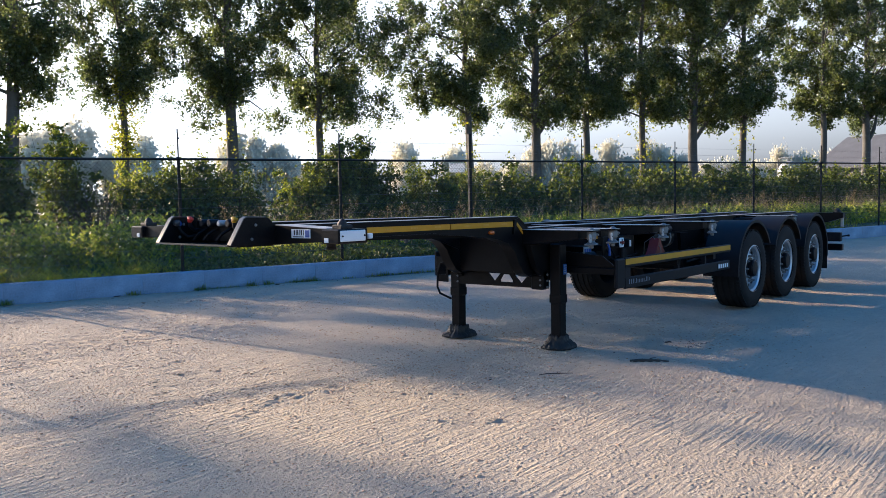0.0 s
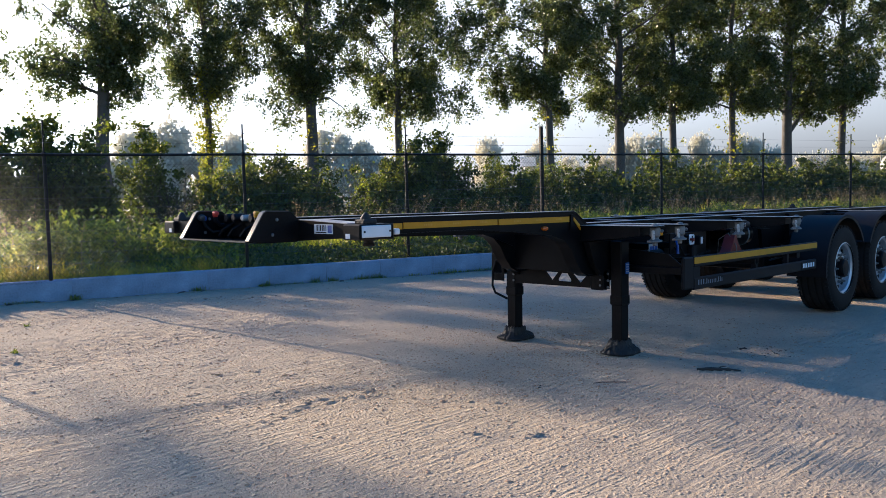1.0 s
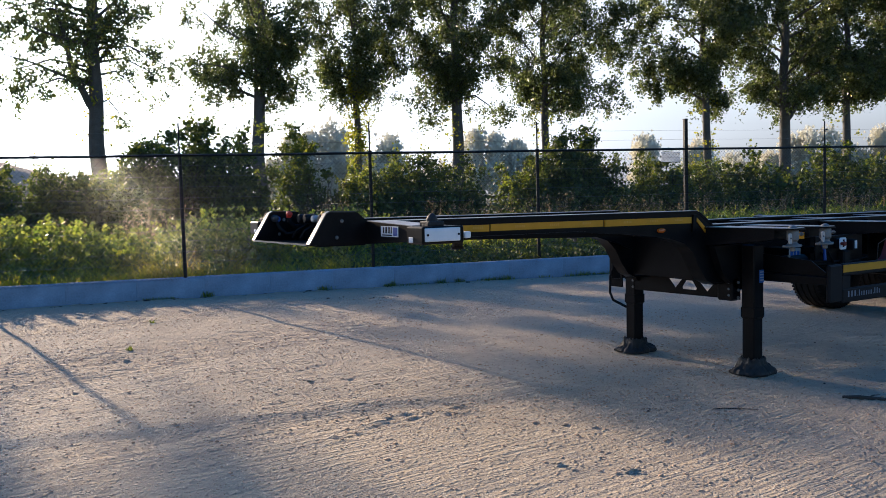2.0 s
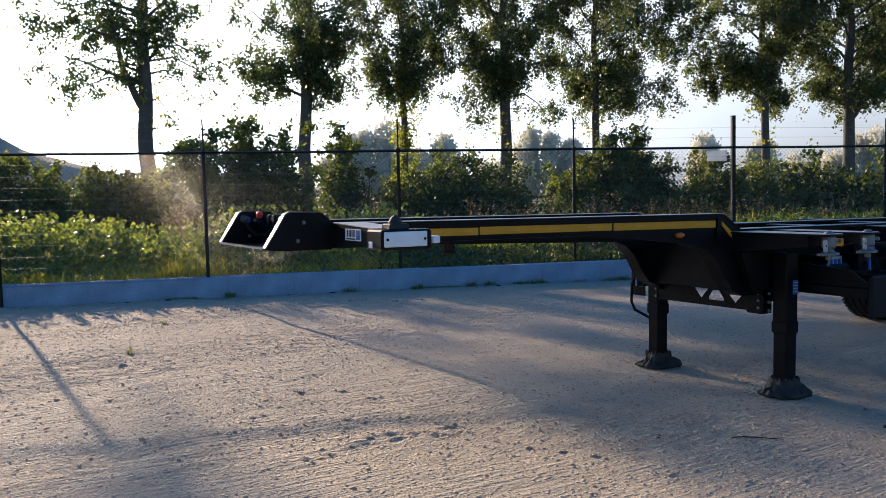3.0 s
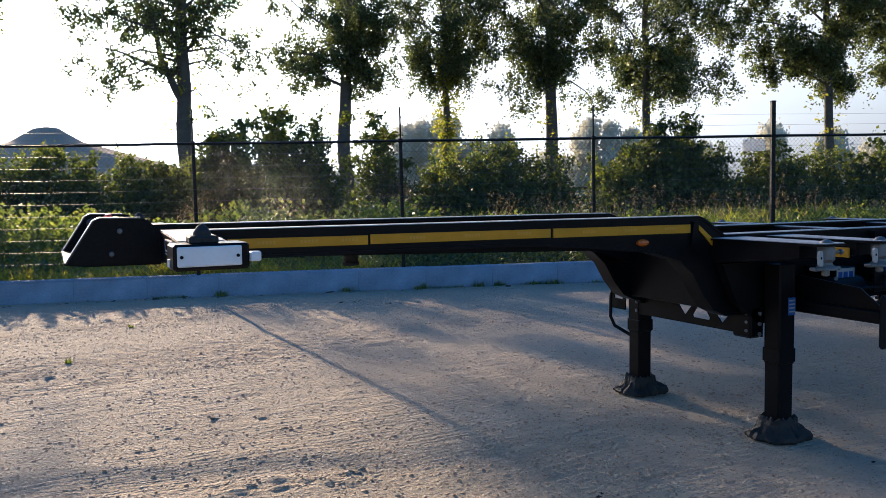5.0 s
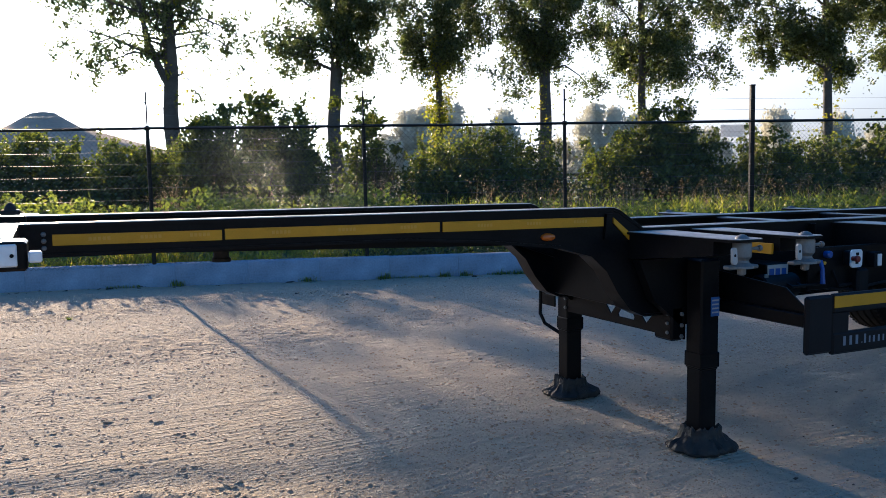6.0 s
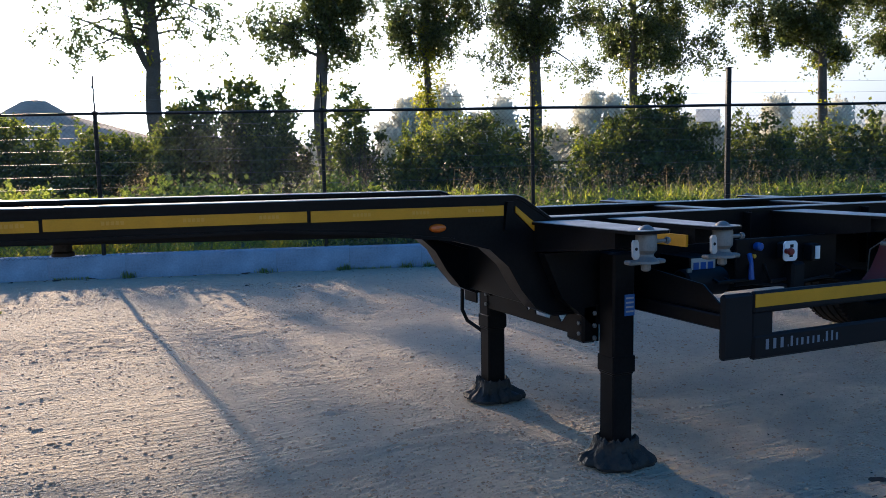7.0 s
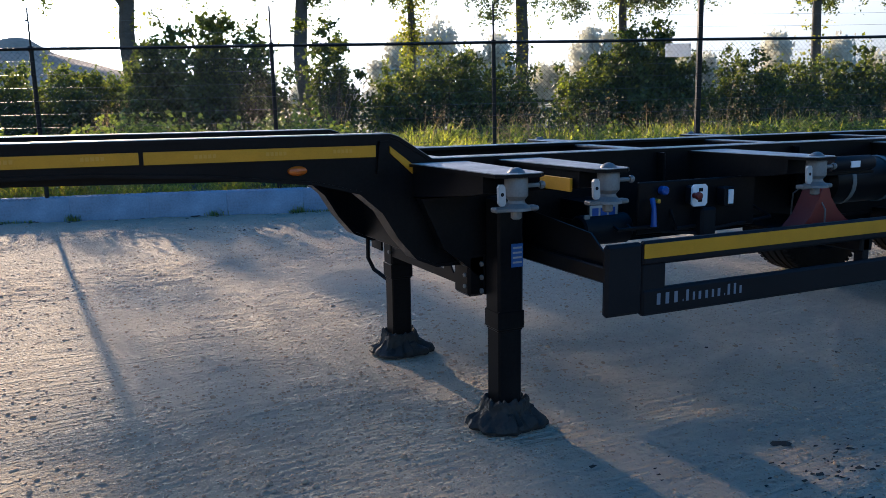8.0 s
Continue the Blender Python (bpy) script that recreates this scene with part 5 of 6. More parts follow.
# ---- shrubs behind the fence ----
def shrub(s, d, wide, high, seed, material=LEAF_BUSH, deep=1.0, count=5200, size=0.095, spiky=0.0, label=""):
    rng = np.random.default_rng(seed)
    p = at_fence(s, d, 0.22)
    bush = thing("shrub", label or "dense dark green shrub behind the fence", "shrub", "shrubs along the fence", Matrix.Translation(p))
    g = Geo()
    heads = []
    turn = math.atan2(FU.y, FU.x)
    for k in range(int(22 * wide)):
        along, across = rng.uniform(-0.5, 0.5) * wide, rng.uniform(-0.5, 0.5) * deep * 1.6
        h = (high - 0.22) * rng.uniform(0.30, 1.0) * (1 - 0.55 * (abs(along) / (0.55 * wide)) ** 2.2)
        x, y = along * math.cos(turn) - across * math.sin(turn), along * math.sin(turn) + across * math.cos(turn)
        pts, rs = limb(rng, (x * 0.7, y * 0.7, -0.05), (x * 0.35, y * 0.35, h), h, 0.02, up=0.2, steps=4)
        g.tube(pts, rs, 4, False)
        heads += [(pts[2], 0.34), (pts[3], 0.32), (pts[4], 0.26 - 0.1 * spiky)]
    cs, ss = np.array([h[0] for h in heads]), np.array([h[1] for h in heads])
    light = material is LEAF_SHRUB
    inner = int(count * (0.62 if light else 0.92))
    pick = rng.integers(0, len(heads), inner)
    ctr = cs[pick] + rng.normal(size=(inner, 3)) * ss[pick][:, None] * (0.55, 0.55, 0.5)
    ctr[:, 2] = np.maximum(ctr[:, 2], 0.05)
    part("stem_frame", g.mesh("stem_frame", TWIG), TWIG, bush)
    # inner leaves take the dark leaf on every shrub, shade put into colour
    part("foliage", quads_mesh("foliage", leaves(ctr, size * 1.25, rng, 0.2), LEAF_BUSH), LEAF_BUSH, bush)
    # sprigs that stand out of the mass, coloured lighter for its sunlit edge
    tips = np.array([h[0] for h in heads[2::3]])
    outer = tips[tips[:, 2] > np.quantile(tips[:, 2], 0.25)]
    per = int((count - inner) * (1.0 if light else 1.3) / len(outer)) + 1
    u = rng.uniform(0, 1, (len(outer), per))
    way = rng.normal(0, 0.32, (len(outer), 1, 3)) + (0, 0, 0.42)
    ctr = (outer[:, None] + way * u[..., None] * (0.75 + 0.5 * spiky) + rng.normal(0, 0.075, (len(outer), per, 3))).reshape(-1, 3)
    part("sprig_foliage", quads_mesh("sprig_foliage", leaves(ctr, size * 0.9, rng, 0.2), LEAF_SHRUB), LEAF_SHRUB, bush, "light green outer sprigs, sunlit edges put into their colour")
    return bush


for s_, d_, w_, h_, k_, m_ in (
    (-13.0, 17.4, 4.0, 3.2, 1, LEAF_BUSH), (-9.6, 17.2, 3.6, 3.3, 2, LEAF_BUSH), (-7.2, 17.6, 3.2, 3.2, 3, LEAF_SHRUB), (-5.0, 17.0, 3.6, 2.8, 4, LEAF_SHRUB), (-2.8, 17.2, 3.4, 2.85, 5, LEAF_SHRUB),
    (0.3, 14.9, 4.4, 4.2, 6, LEAF_BUSH), (3.95, 18.0, 1.15, 5.1, 7, LEAF_SHRUB), (6.2, 17.3, 1.7, 2.6, 8, LEAF_SHRUB), (8.0, 17.0, 2.8, 3.1, 9, LEAF_BUSH),
    (10.0, 17.3, 1.6, 2.8, 10, LEAF_BUSH), (12.7, 17.2, 1.3, 2.8, 11, LEAF_SHRUB), (14.9, 17.4, 2.8, 4.15, 12, LEAF_BUSH), (16.6, 17.8, 1.5, 3.1, 13, LEAF_BUSH),
    (18.7, 17.0, 1.9, 3.0, 14, LEAF_SHRUB), (21.0, 17.2, 2.4, 2.5, 15, LEAF_BUSH), (23.3, 16.8, 1.9, 3.05, 16, LEAF_BUSH), (25.3, 17.2, 2.2, 2.55, 17, LEAF_BUSH), (27.5, 16.9, 2.2, 3.2, 25, LEAF_SHRUB), (30.0, 17.2, 3.0, 2.6, 18, LEAF_BUSH),
    (33.0, 17.0, 2.6, 3.15, 19, LEAF_BUSH), (35.8, 17.2, 2.8, 2.6, 26, LEAF_SHRUB), (38.6, 17.0, 2.8, 3.1, 20, LEAF_BUSH), (42.0, 17.2, 3.8, 2.75, 27, LEAF_BUSH), (45.8, 17.0, 3.6, 3.2, 21, LEAF_BUSH), (50.0, 17.0, 5.0, 2.8, 22, LEAF_SHRUB), (56.0, 17.0, 6.4, 3.0, 23, LEAF_BUSH), (64.0, 17.0, 8.0, 2.9, 24, LEAF_BUSH)):
    lab = "slender leafy sapling beside a trunk" if h_ > 4.5 else "tall dark shrub standing above the hedge" if h_ > 4 and w_ > 2 else "leafy yellow-green shrub behind the fence" if m_ is LEAF_SHRUB else ""
    shrub(s_, d_, w_, h_, 100 + k_, m_, deep=1.6, count=int((4300 if h_ > 4 and w_ > 2 else 2700 if s_ < 22 else 1200) * w_ * h_ / 2.4), size=0.10 if s_ < 22 else 0.14, label=lab)


def dead_bush():
    """A fan of bare dead twigs in a gap of the hedge."""
    rng = np.random.default_rng(91)
    g = Geo()
    for k in range(34):
        a = rng.uniform(-0.55, 0.45)
        pts, rs = limb(rng, (rng.normal(0, 0.12), rng.normal(0, 0.12), 0.0), (a, rng.normal(0, 0.2), 1.0), rng.uniform(1.3, 2.3), 0.012, up=0.3, steps=5)
        g.tube(pts, rs, 4, False)
        for _ in range(3):
            i = int(rng.integers(2, 5))
            p2, r2 = limb(rng, pts[i], (a * 1.6 + rng.normal(0, 0.3), rng.normal(0, 0.3), 0.8), 0.5, 0.006, steps=3)
            g.tube(p2, r2, 3, False)
    solo("dead_bush", g, TWIG, "fan of bare dead twigs in a gap of the hedge", "shrub", m=Matrix.Translation((5.25, 18.1, 0.2)))


dead_bush()


def understorey():
    """Low dark growth that closes the foot of the hedge."""
    rng = np.random.default_rng(77)
    k = 24000
    s = rng.uniform(-16, 60, k)
    d = rng.uniform(14.6, 18.6, k)
    h = 0.22 + rng.beta(1.3, 1.6, k) * (0.95 + 0.9 * (grid_noise(s * 0.9, d * 0.9, 78) + 0.5))
    gap = (np.abs(s - 4.2) < 0.5) | (np.abs(s - 11.6) < 0.4)
    h = np.where(gap, 0.22 + (h - 0.22) * 0.7, h)
    ctr = np.stack([FP.x + FU.x * s + FN.x * d, FP.y + FU.y * s + FN.y * d, h], 1)
    solo("undergrowth", quads_mesh("undergrowth", leaves(ctr, 0.14, rng, 0.1), LEAF_BUSH), LEAF_BUSH, "low tangled dark undergrowth at the foot of the hedge", "undergrowth", "stuff")


understorey()


# ---- grass verge ----
def blades(s, d, high, wide, rng, curl=0.5):
    """Bent tapering blades: corners (count * 2, 4, 3)."""
    k = len(s)
    root = np.stack([KERB.x + KU.x * s + KN.x * d, KERB.y + KU.y * s + KN.y * d, np.full(k, 0.2)], 1)
    a = rng.uniform(0, 2 * math.pi, k)
    out = np.stack([np.cos(a), np.sin(a), 0 * a], 1)
    side = np.stack([-np.sin(a), np.cos(a), 0 * a], 1) * (wide * rng.uniform(0.6, 1.3, k))[:, None]
    lean_ = rng.uniform(0.05, curl, k)
    mid = root + out * (high * lean_ * 0.35)[:, None] + np.stack([0 * a, 0 * a, high * 0.6], 1)
    tip = root + out * (high * lean_)[:, None] + np.stack([0 * a, 0 * a, high * rng.uniform(0.82, 1.0, k)], 1)
    low = np.stack([root - side, root + side, mid + side * 0.7, mid - side * 0.7], 1)
    upp = np.stack([mid - side * 0.7, mid + side * 0.7, tip + side * 0.1, tip - side * 0.1], 1)
    return np.stack([low, upp], 1).reshape(-1, 4, 3)


def tufts(rng, count, per, s0, s1, d0, d1, bias, spread_):
    """Blades gathered in tufts: place along and behind the kerb, and each tuft's share of height."""
    ts, td = rng.uniform(s0, s1, count), d0 + (d1 - d0) * rng.beta(1.0, bias, count)
    vig = np.repeat(rng.uniform(0.45, 1.15, count), per)
    s = np.repeat(ts, per) + rng.normal(0, spread_, count * per)
    d = np.maximum(0.21, np.repeat(td, per) + rng.normal(0, spread_, count * per))
    return s, d, vig


def bare(s, d, rng):
    """True where the strip along the kerb lies in shade: most grass gives way to low dark leaves."""
    # worn: how far the dark stand-in for shade reaches
    worn = np.clip((s - 0.5) / 0.9, 0, 1) * np.clip((2.5 - d) / 0.6, 0, 1)
    return worn * (1.05 + 0.5 * grid_noise(s * 1.1, d * 1.1, 39)) > rng.uniform(0.0, 1.0, len(s))


def build_grass():
    rng = np.random.default_rng(5)
    fs_, fd, fv = tufts(rng, 1150, 14, -11, 14, 0.24, 0.8, 1.2, 0.06)
    keep = ~bare(fs_, fd, rng)
    fs_, fd, fv = fs_[keep], fd[keep], fv[keep]
    fh = np.maximum(0.06, (0.24 + 0.22 * grid_noise(fs_ * 1.3, fd * 1.3, 36) + 0.12 * np.clip((fd - 0.3) / 0.4, 0, 1)) * fv * rng.uniform(0.5, 1.1, len(fs_)))
    solo("fringe_grass", quads_mesh("fringe_grass", blades(fs_, fd, fh, 0.0085, rng, 1.6), FRINGE), FRINGE, "short yellowed grass leaning over the back of the kerb", "grass", "stuff")
    bunch = [tufts(rng, 1300, 14, -11, 14, 0.5, 3.4, 1.3, 0.07), tufts(rng, 1100, 12, 14, 48, 0.24, 3.4, 1.2, 0.09)]
    s, d, vig = (np.concatenate([b[n] for b in bunch]) for n in range(3))
    keep = ~bare(s, d, rng)
    s, d, vig = s[keep], d[keep], vig[keep]
    k = len(s)
    tall = 0.22 + 0.40 * np.clip((d - 0.7) / 1.6, 0, 1) + 0.30 * grid_noise(s * 0.9, d * 0.9, 31) + 0.2 * grid_noise(s * 3.1, d * 3.1, 32)
    h = np.maximum(0.07, tall * vig * rng.uniform(0.5, 1.1, k))
    solo("verge_grass", quads_mesh("verge_grass", blades(s, d, h, 0.0105, rng, 1.5), GRASS), GRASS, "tall uncut sunlit yellow-green grass between kerb and shrubs", "grass", "stuff")
    s, d, vig = tufts(rng, 2900, 11, -16, 60, 2.8, 14.5, 1.5, 0.13)
    h = np.maximum(0.12, (0.55 + 0.5 * grid_noise(s * 0.5, d * 0.5, 35)) * vig * rng.uniform(0.6, 1.1, len(s)))
    solo("meadow_grass", quads_mesh("meadow_grass", blades(s, d, h, 0.016, rng, 1.1), MEADOW), MEADOW, "tall meadow grass between the fence and the hedge", "grass", "stuff")
    k = 650
    s, d = rng.uniform(-10, 46, k), rng.uniform(0.9, 7.0, k)
    keep = grid_noise(s * 0.5, d * 0.8, 33) > -0.05
    s, d = s[keep], d[keep]
    h = rng.uniform(0.6, 1.12, len(s))
    stalks = blades(s, d, h, 0.0035, rng, 0.3)
    tips = stalks[1::2, 2]
    ctr = np.repeat(tips, 11, 0) + rng.normal(size=(len(tips) * 11, 3)) * (0.018, 0.018, 0.06) - (0, 0, 0.06)
    ps, pd, pv = tufts(rng, 260, 8, -4, 44, 2.6, 11.0, 1.0, 0.2)
    plume = blades(ps, pd, pv * rng.uniform(0.8, 1.35, len(ps)), 0.0045, rng, 0.6)
    ptip = plume[1::2, 2]
    pc = np.repeat(ptip, 9, 0) + rng.normal(size=(len(ptip) * 9, 3)) * (0.035, 0.035, 0.09) - (0, 0, 0.09)
    stalks, ctr = np.concatenate([stalks, plume]), np.concatenate([ctr, pc])
    solo("seed_stalks", quads_mesh("seed_stalks", np.concatenate([stalks, leaves(ctr, 0.030, rng, -0.8)]), STRAW), STRAW, "dry brownish grass stalks with feathery seed heads", "grass", "stuff")
    # weeds: leafy stems in clumps, taller towards the fence
    s, d = np.concatenate([rng.uniform(-11, 30, 5000), rng.uniform(1.5, 34, 2600)]), np.concatenate([0.3 + 3.5 * rng.beta(1.9, 1.2, 5000), rng.uniform(3.4, 9.5, 2600)])
    k = len(s)
    clump = grid_noise(s * 0.7, d * 0.7, 34)
    keep = (clump + np.where(s < 2.2, 0.22, 0.06) + rng.uniform(-0.12, 0.12, k) > 0.04) & ~bare(s, d, rng)
    s, d, clump = s[keep], d[keep], clump[keep]
    top = np.maximum(0.16, 0.18 + 0.55 * clump + (0.70 * np.clip((d - 1.2) / 0.7, 0, 1)) * np.clip((3.5 - s) / 2.5, 0.42, 1)) * rng.uniform(0.55, 1.15, len(s))
    per = 20
    u = rng.uniform(0.15, 1.0, (len(s), per))
    lean_ = rng.normal(0, 0.12, (len(s), 1, 2))
    rad = 0.10 * (1.15 - u)[..., None] * rng.normal(size=(len(s), per, 2)) + lean_ * u[..., None]
    sx, dy = s[:, None] + rad[..., 0], np.maximum(0.22, d[:, None] + rad[..., 1])
    ctr = np.stack([KERB.x + KU.x * sx + KN.x * dy, KERB.y + KU.y * sx + KN.y * dy, 0.22 + u * top[:, None]], -1).reshape(-1, 3)
    solo("verge_weeds", quads_mesh("verge_weeds", leaves(ctr, 0.085, rng, 0.1), LEAF_WEED), LEAF_WEED, "broad-leaved nettles and weeds among the verge grass", "weeds", "stuff")
    # low dark leaves laid along the kerb strip to stand in for its shade
    s, d = rng.uniform(0.3, 20, 34000), rng.uniform(0.23, 2.6, 34000)
    low = bare(s, d, rng)
    s, d = s[low], d[low]
    z = 0.21 + rng.uniform(0.0, 1.0, len(s)) * np.clip(0.10 + 0.22 * grid_noise(s * 1.6, d * 1.6, 41) + 0.10 * d, 0.03, 0.45)
    ctr = np.stack([KERB.x + KU.x * s + KN.x * d, KERB.y + KU.y * s + KN.y * d, z], 1)
    solo("shade_leaves", quads_mesh("shade_leaves", leaves(ctr, 0.075, rng, 0.1), LEAF_BUSH), LEAF_BUSH, "low dark leaves behind the kerb, standing in for grass in shade", "plants", "stuff")
    # tufts that grow out of the joint between kerb and yard
    s = np.concatenate([rng.normal(c, w, 60) for c, w in ((2.15, 0.07), (2.45, 0.05), (3.0, 0.10), (3.3, 0.06), (4.7, 0.12), (1.3, 0.05), (-1.6, 0.05), (0.2, 0.06), (5.6, 0.3))])
    high = rng.uniform(0.03, 0.15, len(s)) * np.repeat(rng.uniform(0.5, 1.0, len(s) // 3), 3)
    low_s = rng.uniform(-7, 12, 3200)
    low_s = low_s[grid_noise(low_s * 1.3 + 3, low_s * 0 + 0.5, 37) + 0.5 * grid_noise(low_s * 6, low_s * 0, 38) > 0.05 - 0.03 * np.clip(low_s, -2, 3)]
    s, high = np.concatenate([s, low_s]), np.concatenate([high, rng.uniform(0.015, 0.055, len(low_s))])
    d = -np.abs(rng.normal(0, 0.045, len(s))) - 0.004
    t = blades(s, d, high, 0.005, rng, 1.4)
    t[..., 2] -= 0.2
    solo("kerb_tufts", quads_mesh("kerb_tufts", t, LEAF_WEED), LEAF_WEED, "small green tufts growing at the foot of the kerb", "grass", "stuff")


build_grass()


# ---- what lies beyond ----
def far_woods():
    rng = np.random.default_rng(8)
    heads = []
    for bearing, dist, high, wide in (
        (25, 150, 15.5, 15), (29.5, 140, 12.5, 3.5), (33, 170, 8, 10), (37, 160, 14, 13), (42, 170, 9, 12), (47, 150, 12.5, 3.5), (50.4, 150, 10.5, 4), (53, 170, 8, 8), (57.4, 160, 11.5, 13),
        (61.5, 160, 10, 8), (64.5, 160, 11, 11), (69, 170, 7, 10), (72.8, 160, 9, 11), (78, 170, 10, 20), (86, 170, 9, 20), (17, 170, 5, 14), (10, 170, 4.5, 20), (0, 170, 4, 20), (-12, 170, 5, 30)):
        a = radians(bearing)
        cx, cy = dist * math.sin(a) - 4, dist * math.cos(a) - 4
        crowns = max(1, int(wide / 2.4))
        mids = np.linspace(-0.5, 0.5, crowns) * wide * (crowns > 1) + rng.normal(0, 0.5, crowns)
        tops = high * (1 - 0.35 * (2 * mids / max(wide, 3.0)) ** 2) * rng.uniform(0.82, 1.04, crowns)
        for _ in range(int(30 + wide * high * 1.0)):
            n = int(rng.integers(crowns))
            u = rng.uniform(0, 1) ** 0.8
            off = mids[n] + rng.normal(0, 1.25) * (1.05 - 0.75 * u)
            deep = rng.normal(0, 2)
            heads.append((cx + off * math.cos(a) + deep * math.sin(a), cy - off * math.sin(a) + deep * math.cos(a), 0.8 + u * (tops[n] - 0.8)))
    heads = np.array(heads)
    pick = np.repeat(np.arange(len(heads)), 54)
    ctr = heads[pick] + rng.normal(size=(len(pick), 3)) * (0.7, 0.7, 0.65)
    ctr[:, 2] = np.maximum(ctr[:, 2], 0.2)
    k = len(ctr)
    spin = rng.uniform(0, 2 * math.pi, k)
    u = np.stack([np.cos(spin), rng.normal(0, 0.15, k), np.sin(spin)], 1)
    w = np.stack([-np.sin(spin), rng.normal(0, 0.15, k), np.cos(spin)], 1)
    sz = (0.33 * rng.uniform(0.7, 1.4, k))[:, None]
    corners = np.stack([ctr - u * sz, ctr + u * sz * 0.6 + w * sz * 0.9, ctr + u * sz * 0.6 - w * sz * 0.9], 1)
    solo("far_woods", quads_mesh("far_woods", corners, LEAF_FAR_HAZED, 3), LEAF_FAR_HAZED, "far woods and poplars beyond the fields, haze put into their pale grey-green", "trees", "stuff")


far_woods()


def build_mound():
    """A grey heap of soil with a rounded knob, far behind the shrubs."""
    n_r, n_a = 26, 48
    verts, faces = [(0, 0, 7.2)], []
    for i in range(1, n_r + 1):
        r = 21.0 * i / n_r
        for k in range(n_a):
            a = 2 * math.pi * k / n_a
            z = 6.75 * max(0, 1 - r / 20.0) + 0.6 * math.exp(-(r / 1.7) ** 4) + 0.12 * noise.noise((r * math.cos(a) * 0.5, r * math.sin(a) * 0.5, 3))
            verts.append((r * math.cos(a) * 1.15, r * math.sin(a), max(z, -0.3)))
    faces += [(0, 1 + k, 1 + (k + 1) % n_a) for k in range(n_a)]
    faces += [(1 + (i - 1) * n_a + k, 1 + i * n_a + k, 1 + i * n_a + (k + 1) % n_a, 1 + (i - 1) * n_a + (k + 1) % n_a) for i in range(1, n_r) for k in range(n_a)]
    solo("soil_mound", Geo().add(verts, faces), MOUND, "large grey mound of soil with a rounded top beyond the shrubs", "mound", m=Matrix.Translation((-3.7, 71.5, 0.0)))


build_mound()


def build_barn():
    barn = thing("barn", "low farm barn with a long grey tiled roof", "building", m=pose(80, 4.4, 0, 0, 0, 67))
    part("wall", Geo().box(-14, 14, -5, 5, 0, 3.3, 0.02), BRICKWALL, barn)
    part("roof", Geo().prism([(-5.6, 3.2), (-5.6, 3.35), (0, 6.5), (5.6, 3.35), (5.6, 3.2), (0, 6.3)], 0, -14.4, 14.4), ROOF, barn)
    for x in (-10, -3, 4, 10):
        part("window", Geo().box(x, x + 1.4, -5.04, -4.96, 1.2, 2.2, 0.02), PLASTIC, barn)


build_barn()


def build_tank():
    tank = thing("metal_tank", "pale rounded metal tank with a bent pipe far beyond the fence", "tank", m=pose(55, 14.0, -0.22, 0, 0, 70))
    part("barrel", Geo().lathe([(0.0, 0.0), (0.80, 0.0), (0.82, 0.05), (0.82, 2.75), (0.78, 3.05), (0.64, 3.32), (0.40, 3.50), (0.14, 3.56), (0.0, 3.57)], (0, 0, 0), "z", 28), DULL_WHITE, tank)
    part("hoop", Geo().lathe([(0.825, 2.70), (0.845, 2.70), (0.845, 2.76), (0.825, 2.76)], (0, 0, 0), "z", 28, closed=True), ZINC, tank)
    part("pipe", Geo().tube([(0.1, 0, 3.5), (0.1, 0, 3.72), (0.2, 0, 3.82), (0.6, 0, 3.84), (0.92, 0, 3.78), (0.98, 0, 3.6), (0.98, 0, 0.0)], 0.05, 8), ZINC, tank)


build_tank()


def build_guard_rail():
    rail = thing("paddock_rail", "dark wooden two-rail paddock fence behind the shrubs", "fence")
    a, b = Vector((6.5, 30.5, 0)), Vector((24, 26.5, 0))
    u = (b - a).normalized()
    for z in (0.85, 1.3):
        g = Geo()
        g.tube([a + Vector((0, 0, z)), b + Vector((0, 0, z))], 0.055, 6)
        part("rail", g, TWIG, rail)
    for k in range(9):
        p = a + u * 2.2 * k
        part("post", Geo().box(p.x - 0.05, p.x + 0.05, p.y + 0.05, p.y + 0.15, -0.1, 1.42), TWIG, rail)


build_guard_rail()


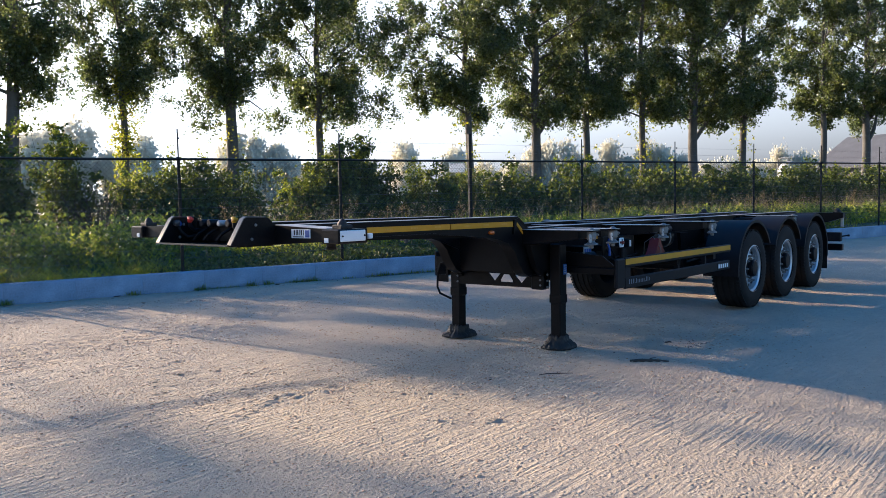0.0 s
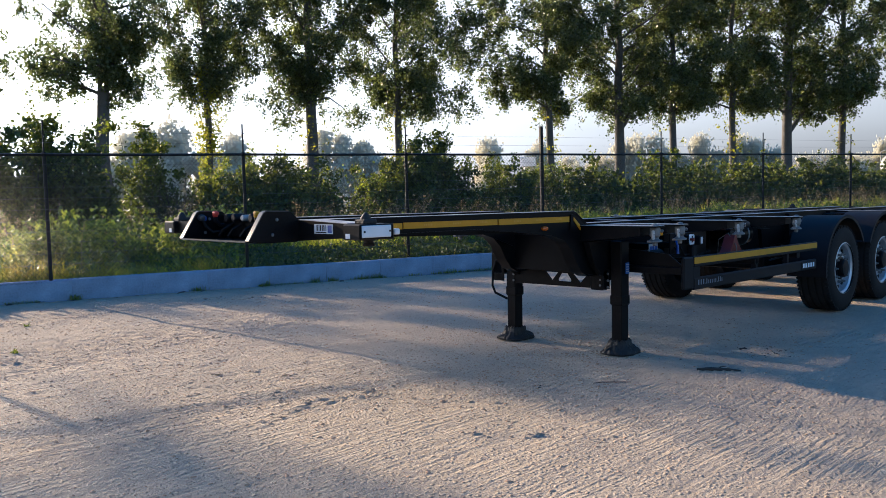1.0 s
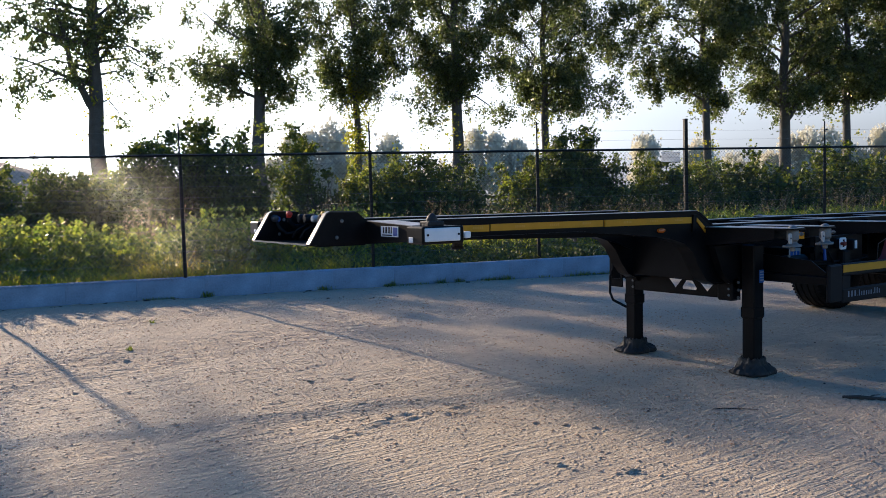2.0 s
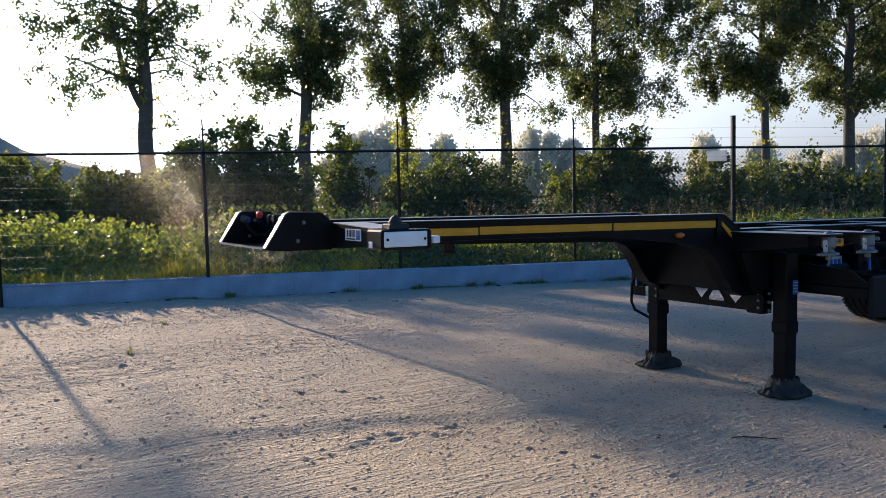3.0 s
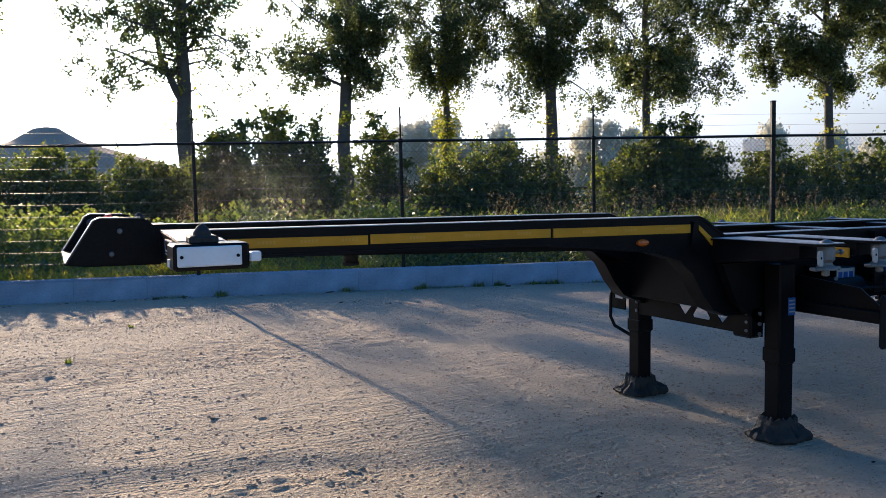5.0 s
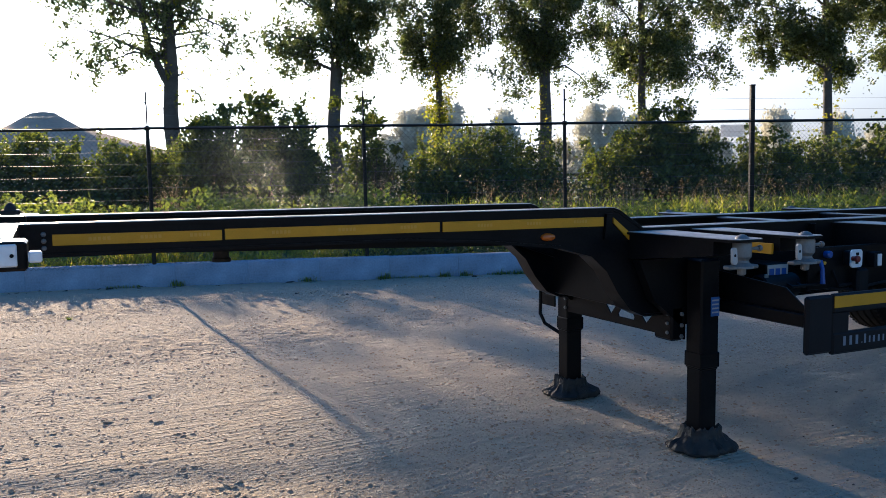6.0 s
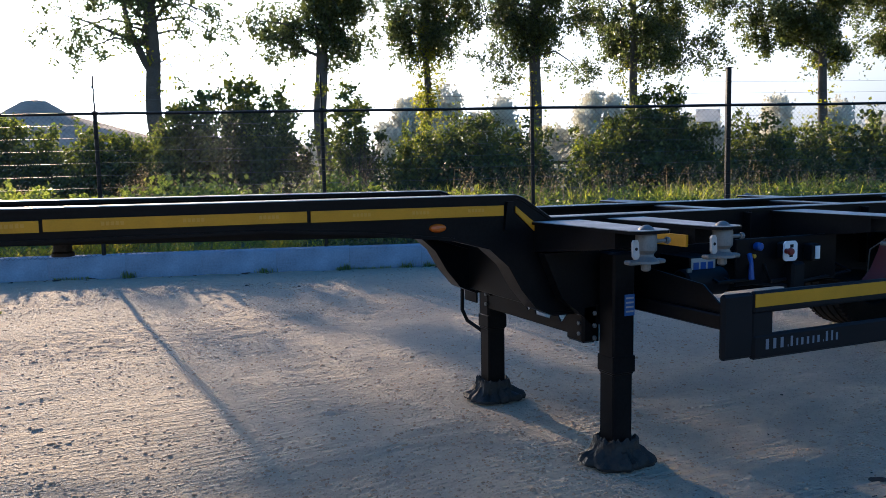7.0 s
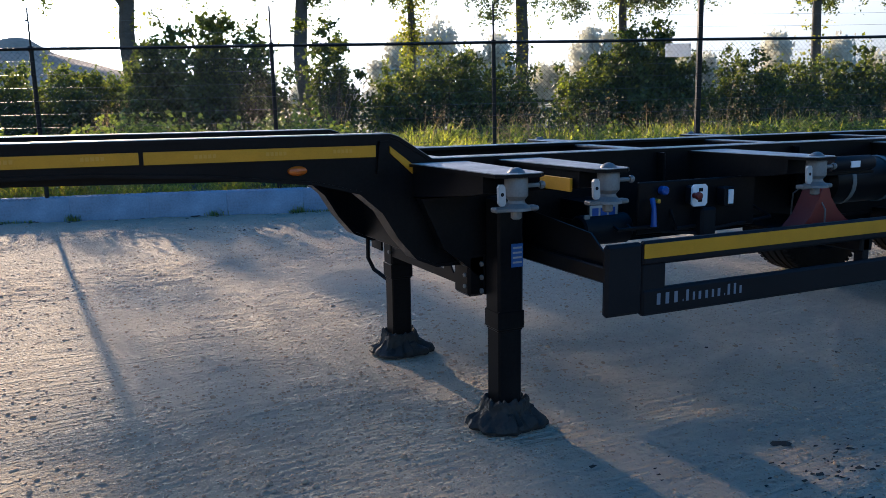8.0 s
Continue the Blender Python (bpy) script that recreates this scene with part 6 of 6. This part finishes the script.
# ---- loose things on the yard ----
def pebbles():
    """Crumbs and small stones: low rounded lumps, half sunk in the sand."""
    rng = np.random.default_rng(12)

    def scatter(k, mean, dev, lo, hi, rings):
        near = rng.random(k) < 0.75
        x, y = np.where(near, rng.uniform(-6.2, 2.5, k), rng.uniform(-8.5, 6.5, k)), np.where(near, rng.uniform(-2.6, 6.5, k), rng.uniform(-4.5, 9.5, k))
        keep = (y < 7.3 - 0.333 * x) & (grid_noise(x * 0.7, y * 0.7, 41) + rng.uniform(-0.4, 0.4, k) > -0.05) & (np.hypot(x, y + 4.5) > 0.4)
        x, y = x[keep], y[keep]
        k = len(x)
        r = np.clip(rng.lognormal(mean, dev, k), lo, hi)
        z = yard_height(x, y) - 0.004
        a = np.arange(5) * 2 * math.pi / 5
        base = np.concatenate([np.stack([w * np.cos(a + t), w * np.sin(a + t), 0 * a + h], 1) for w, h, t in rings] + [np.array([(0, 0, rings[-1][1] + 0.22)])])
        m = len(base)
        v = base[None] * rng.uniform(0.75, 1.2, (k, 1, 1)) + rng.normal(0, 0.13, (k, m, 3)) * (1, 1, 0.6)
        v = v * np.stack([rng.uniform(0.8, 1.3, k), rng.uniform(0.7, 1.0, k), rng.uniform(0.45, 0.8, k)], 1)[:, None]
        b = rng.uniform(0, 2 * math.pi, k)
        c, s_ = np.cos(b)[:, None], np.sin(b)[:, None]
        v = np.stack([v[..., 0] * c - v[..., 1] * s_, v[..., 0] * s_ + v[..., 1] * c, v[..., 2]], -1) * r[:, None, None]
        v += np.stack([x, y, z + r * 0.05], 1)[:, None]
        tri = [(5 * i + n, 5 * i + (n + 1) % 5, 5 * i + 5 + (n + 1) % 5, 5 * i + 5 + n) for i in range(len(rings) - 1) for n in range(5)]
        top = [(m - 6 + n, m - 6 + (n + 1) % 5, m - 1) for n in range(5)]
        step = np.arange(k)[:, None, None] * m
        return v.reshape(-1, 3), ((step + np.array(tri)[None]).reshape(-1, 4).tolist() if tri else []) + (step + np.array(top)[None]).reshape(-1, 3).tolist()

    for name, args, lab in (("pebbles", (34000, -4.95, 0.42, 0.004, 0.018, ((1.0, -0.35, 0.0), (0.72, 0.38, 0.4))), "small stones and lumps of grit scattered over the yard"), ("sand_crumbs", (44000, -5.2, 0.4, 0.003, 0.013, ((1.0, -0.2, 0.0),)), "fine crumbs of grit scattered over the yard")):
        v, f_ = scatter(*args)
        me = bpy.data.meshes.new(name)
        me.from_pydata(v.tolist(), [], f_)
        me.polygons.foreach_set("use_smooth", [name == "pebbles"] * len(me.polygons))
        me.materials.append(STONE)
        solo(name, me, STONE, lab, "stones", "stuff")


pebbles()


def clods(name, material, label, spots, seed):
    """Torn clods of crust: rough flattened lumps strewn round the spots (x, y, spread, how many, size)."""
    rng = np.random.default_rng(seed)
    g = Geo()
    for cx, cy, w, count, size in spots:
        for _ in range(count):
            x, y = cx + rng.normal(0, w), cy + rng.normal(0, w * 0.55)
            z = float(yard_height(np.array([x]), np.array([y]))[0]) - 0.004
            r = size * rng.lognormal(0, 0.45)
            g.hull([(x + v[0] * r * 1.4, y + v[1] * r * 0.8, z + max(-0.2, v[2] * 0.5) * r) for v in rng.normal(0, 0.62, (11, 3))])
    solo(name, g.mesh(name, material, smooth=False), material, label, "clods", "stuff")


clods("sand_clods", SAND, "broken clods of crusted sand lying on the yard", ((-2.64, 0.50, 0.12, 10, 0.008), (-2.45, 0.32, 0.10, 9, 0.008), (-2.30, 0.0, 0.08, 14, 0.012), (-2.42, -1.36, 0.12, 20, 0.009), (-2.32, -1.62, 0.14, 22, 0.009), (-2.05, -2.0, 0.2, 22, 0.008), (-2.9, 1.2, 0.6, 40, 0.009), (-3.4, 2.6, 0.9, 90, 0.008), (-2.0, -0.6, 0.6, 40, 0.008), (-2.2, 4.0, 0.9, 60, 0.008)), 61)
clods("dark_debris", DARK_SOIL, "dark crumbs of soil and bark strewn on the sand", ((0.90, -1.66, 0.15, 60, 0.007), (1.02, -1.52, 0.14, 16, 0.008), (0.55, -1.5, 0.25, 14, 0.006), (-1.35, -0.85, 0.03, 4, 0.010), (-0.05, 6.25, 0.12, 8, 0.012), (0.22, 5.92, 0.10, 7, 0.012), (0.42, 5.78, 0.10, 6, 0.012), (1.7, -0.9, 0.5, 10, 0.008)), 62)
clods("kerb_litter", DARK_SOIL, "dark crumbs and rotting leaves gathered along the foot of the kerb", [(*at_kerb(-4.5 + 0.42 * k, -0.035 - 0.03 * (k % 3))[:2], 0.17, 5, 0.011) for k in range(30)], 63)


def build_sticks():
    g = Geo()
    g.tube([(-0.168, -1.50, 0.012), (-0.11, -1.585, 0.018), (-0.03, -1.70, 0.014), (0.02, -1.78, 0.010)], [0.012, 0.016, 0.014, 0.006], 6)
    g.tube([(-0.08, -1.63, 0.018), (-0.02, -1.63, 0.026), (0.02, -1.66, 0.03)], [0.006, 0.005, 0.002], 5)
    solo("dead_branch", g, TWIG, "short dark piece of dead branch lying on the sand", "stick")
    g = Geo().tube([(-1.06, -1.13, 0.006), (-1.0, -1.165, 0.009), (-0.93, -1.235, 0.008), (-0.84, -1.32, 0.005)], [0.003, 0.004, 0.004, 0.002], 5)
    solo("twig", g, TWIG, "thin dark twig lying on the sand", "stick")


build_sticks()


def yard_weeds():
    """Two small weeds that stand alone in the sand."""
    rng = np.random.default_rng(71)
    for x, y in ((-2.94, 5.71), (-3.62, 3.94)):
        p = Vector((x, y, 0)) - KERB
        s, d = rng.normal(p.dot(KU), 0.02, 26), rng.normal(p.dot(KN), 0.02, 26)
        tuft = blades(s, d, rng.uniform(0.02, 0.06, 26), 0.007, rng, 1.8)
        tuft[..., 2] -= 0.2
        solo("small_weed", quads_mesh("small_weed", tuft, LEAF_WEED), LEAF_WEED, "small green weed growing alone in the sand", "weed", group="weeds in the sand")


yard_weeds()
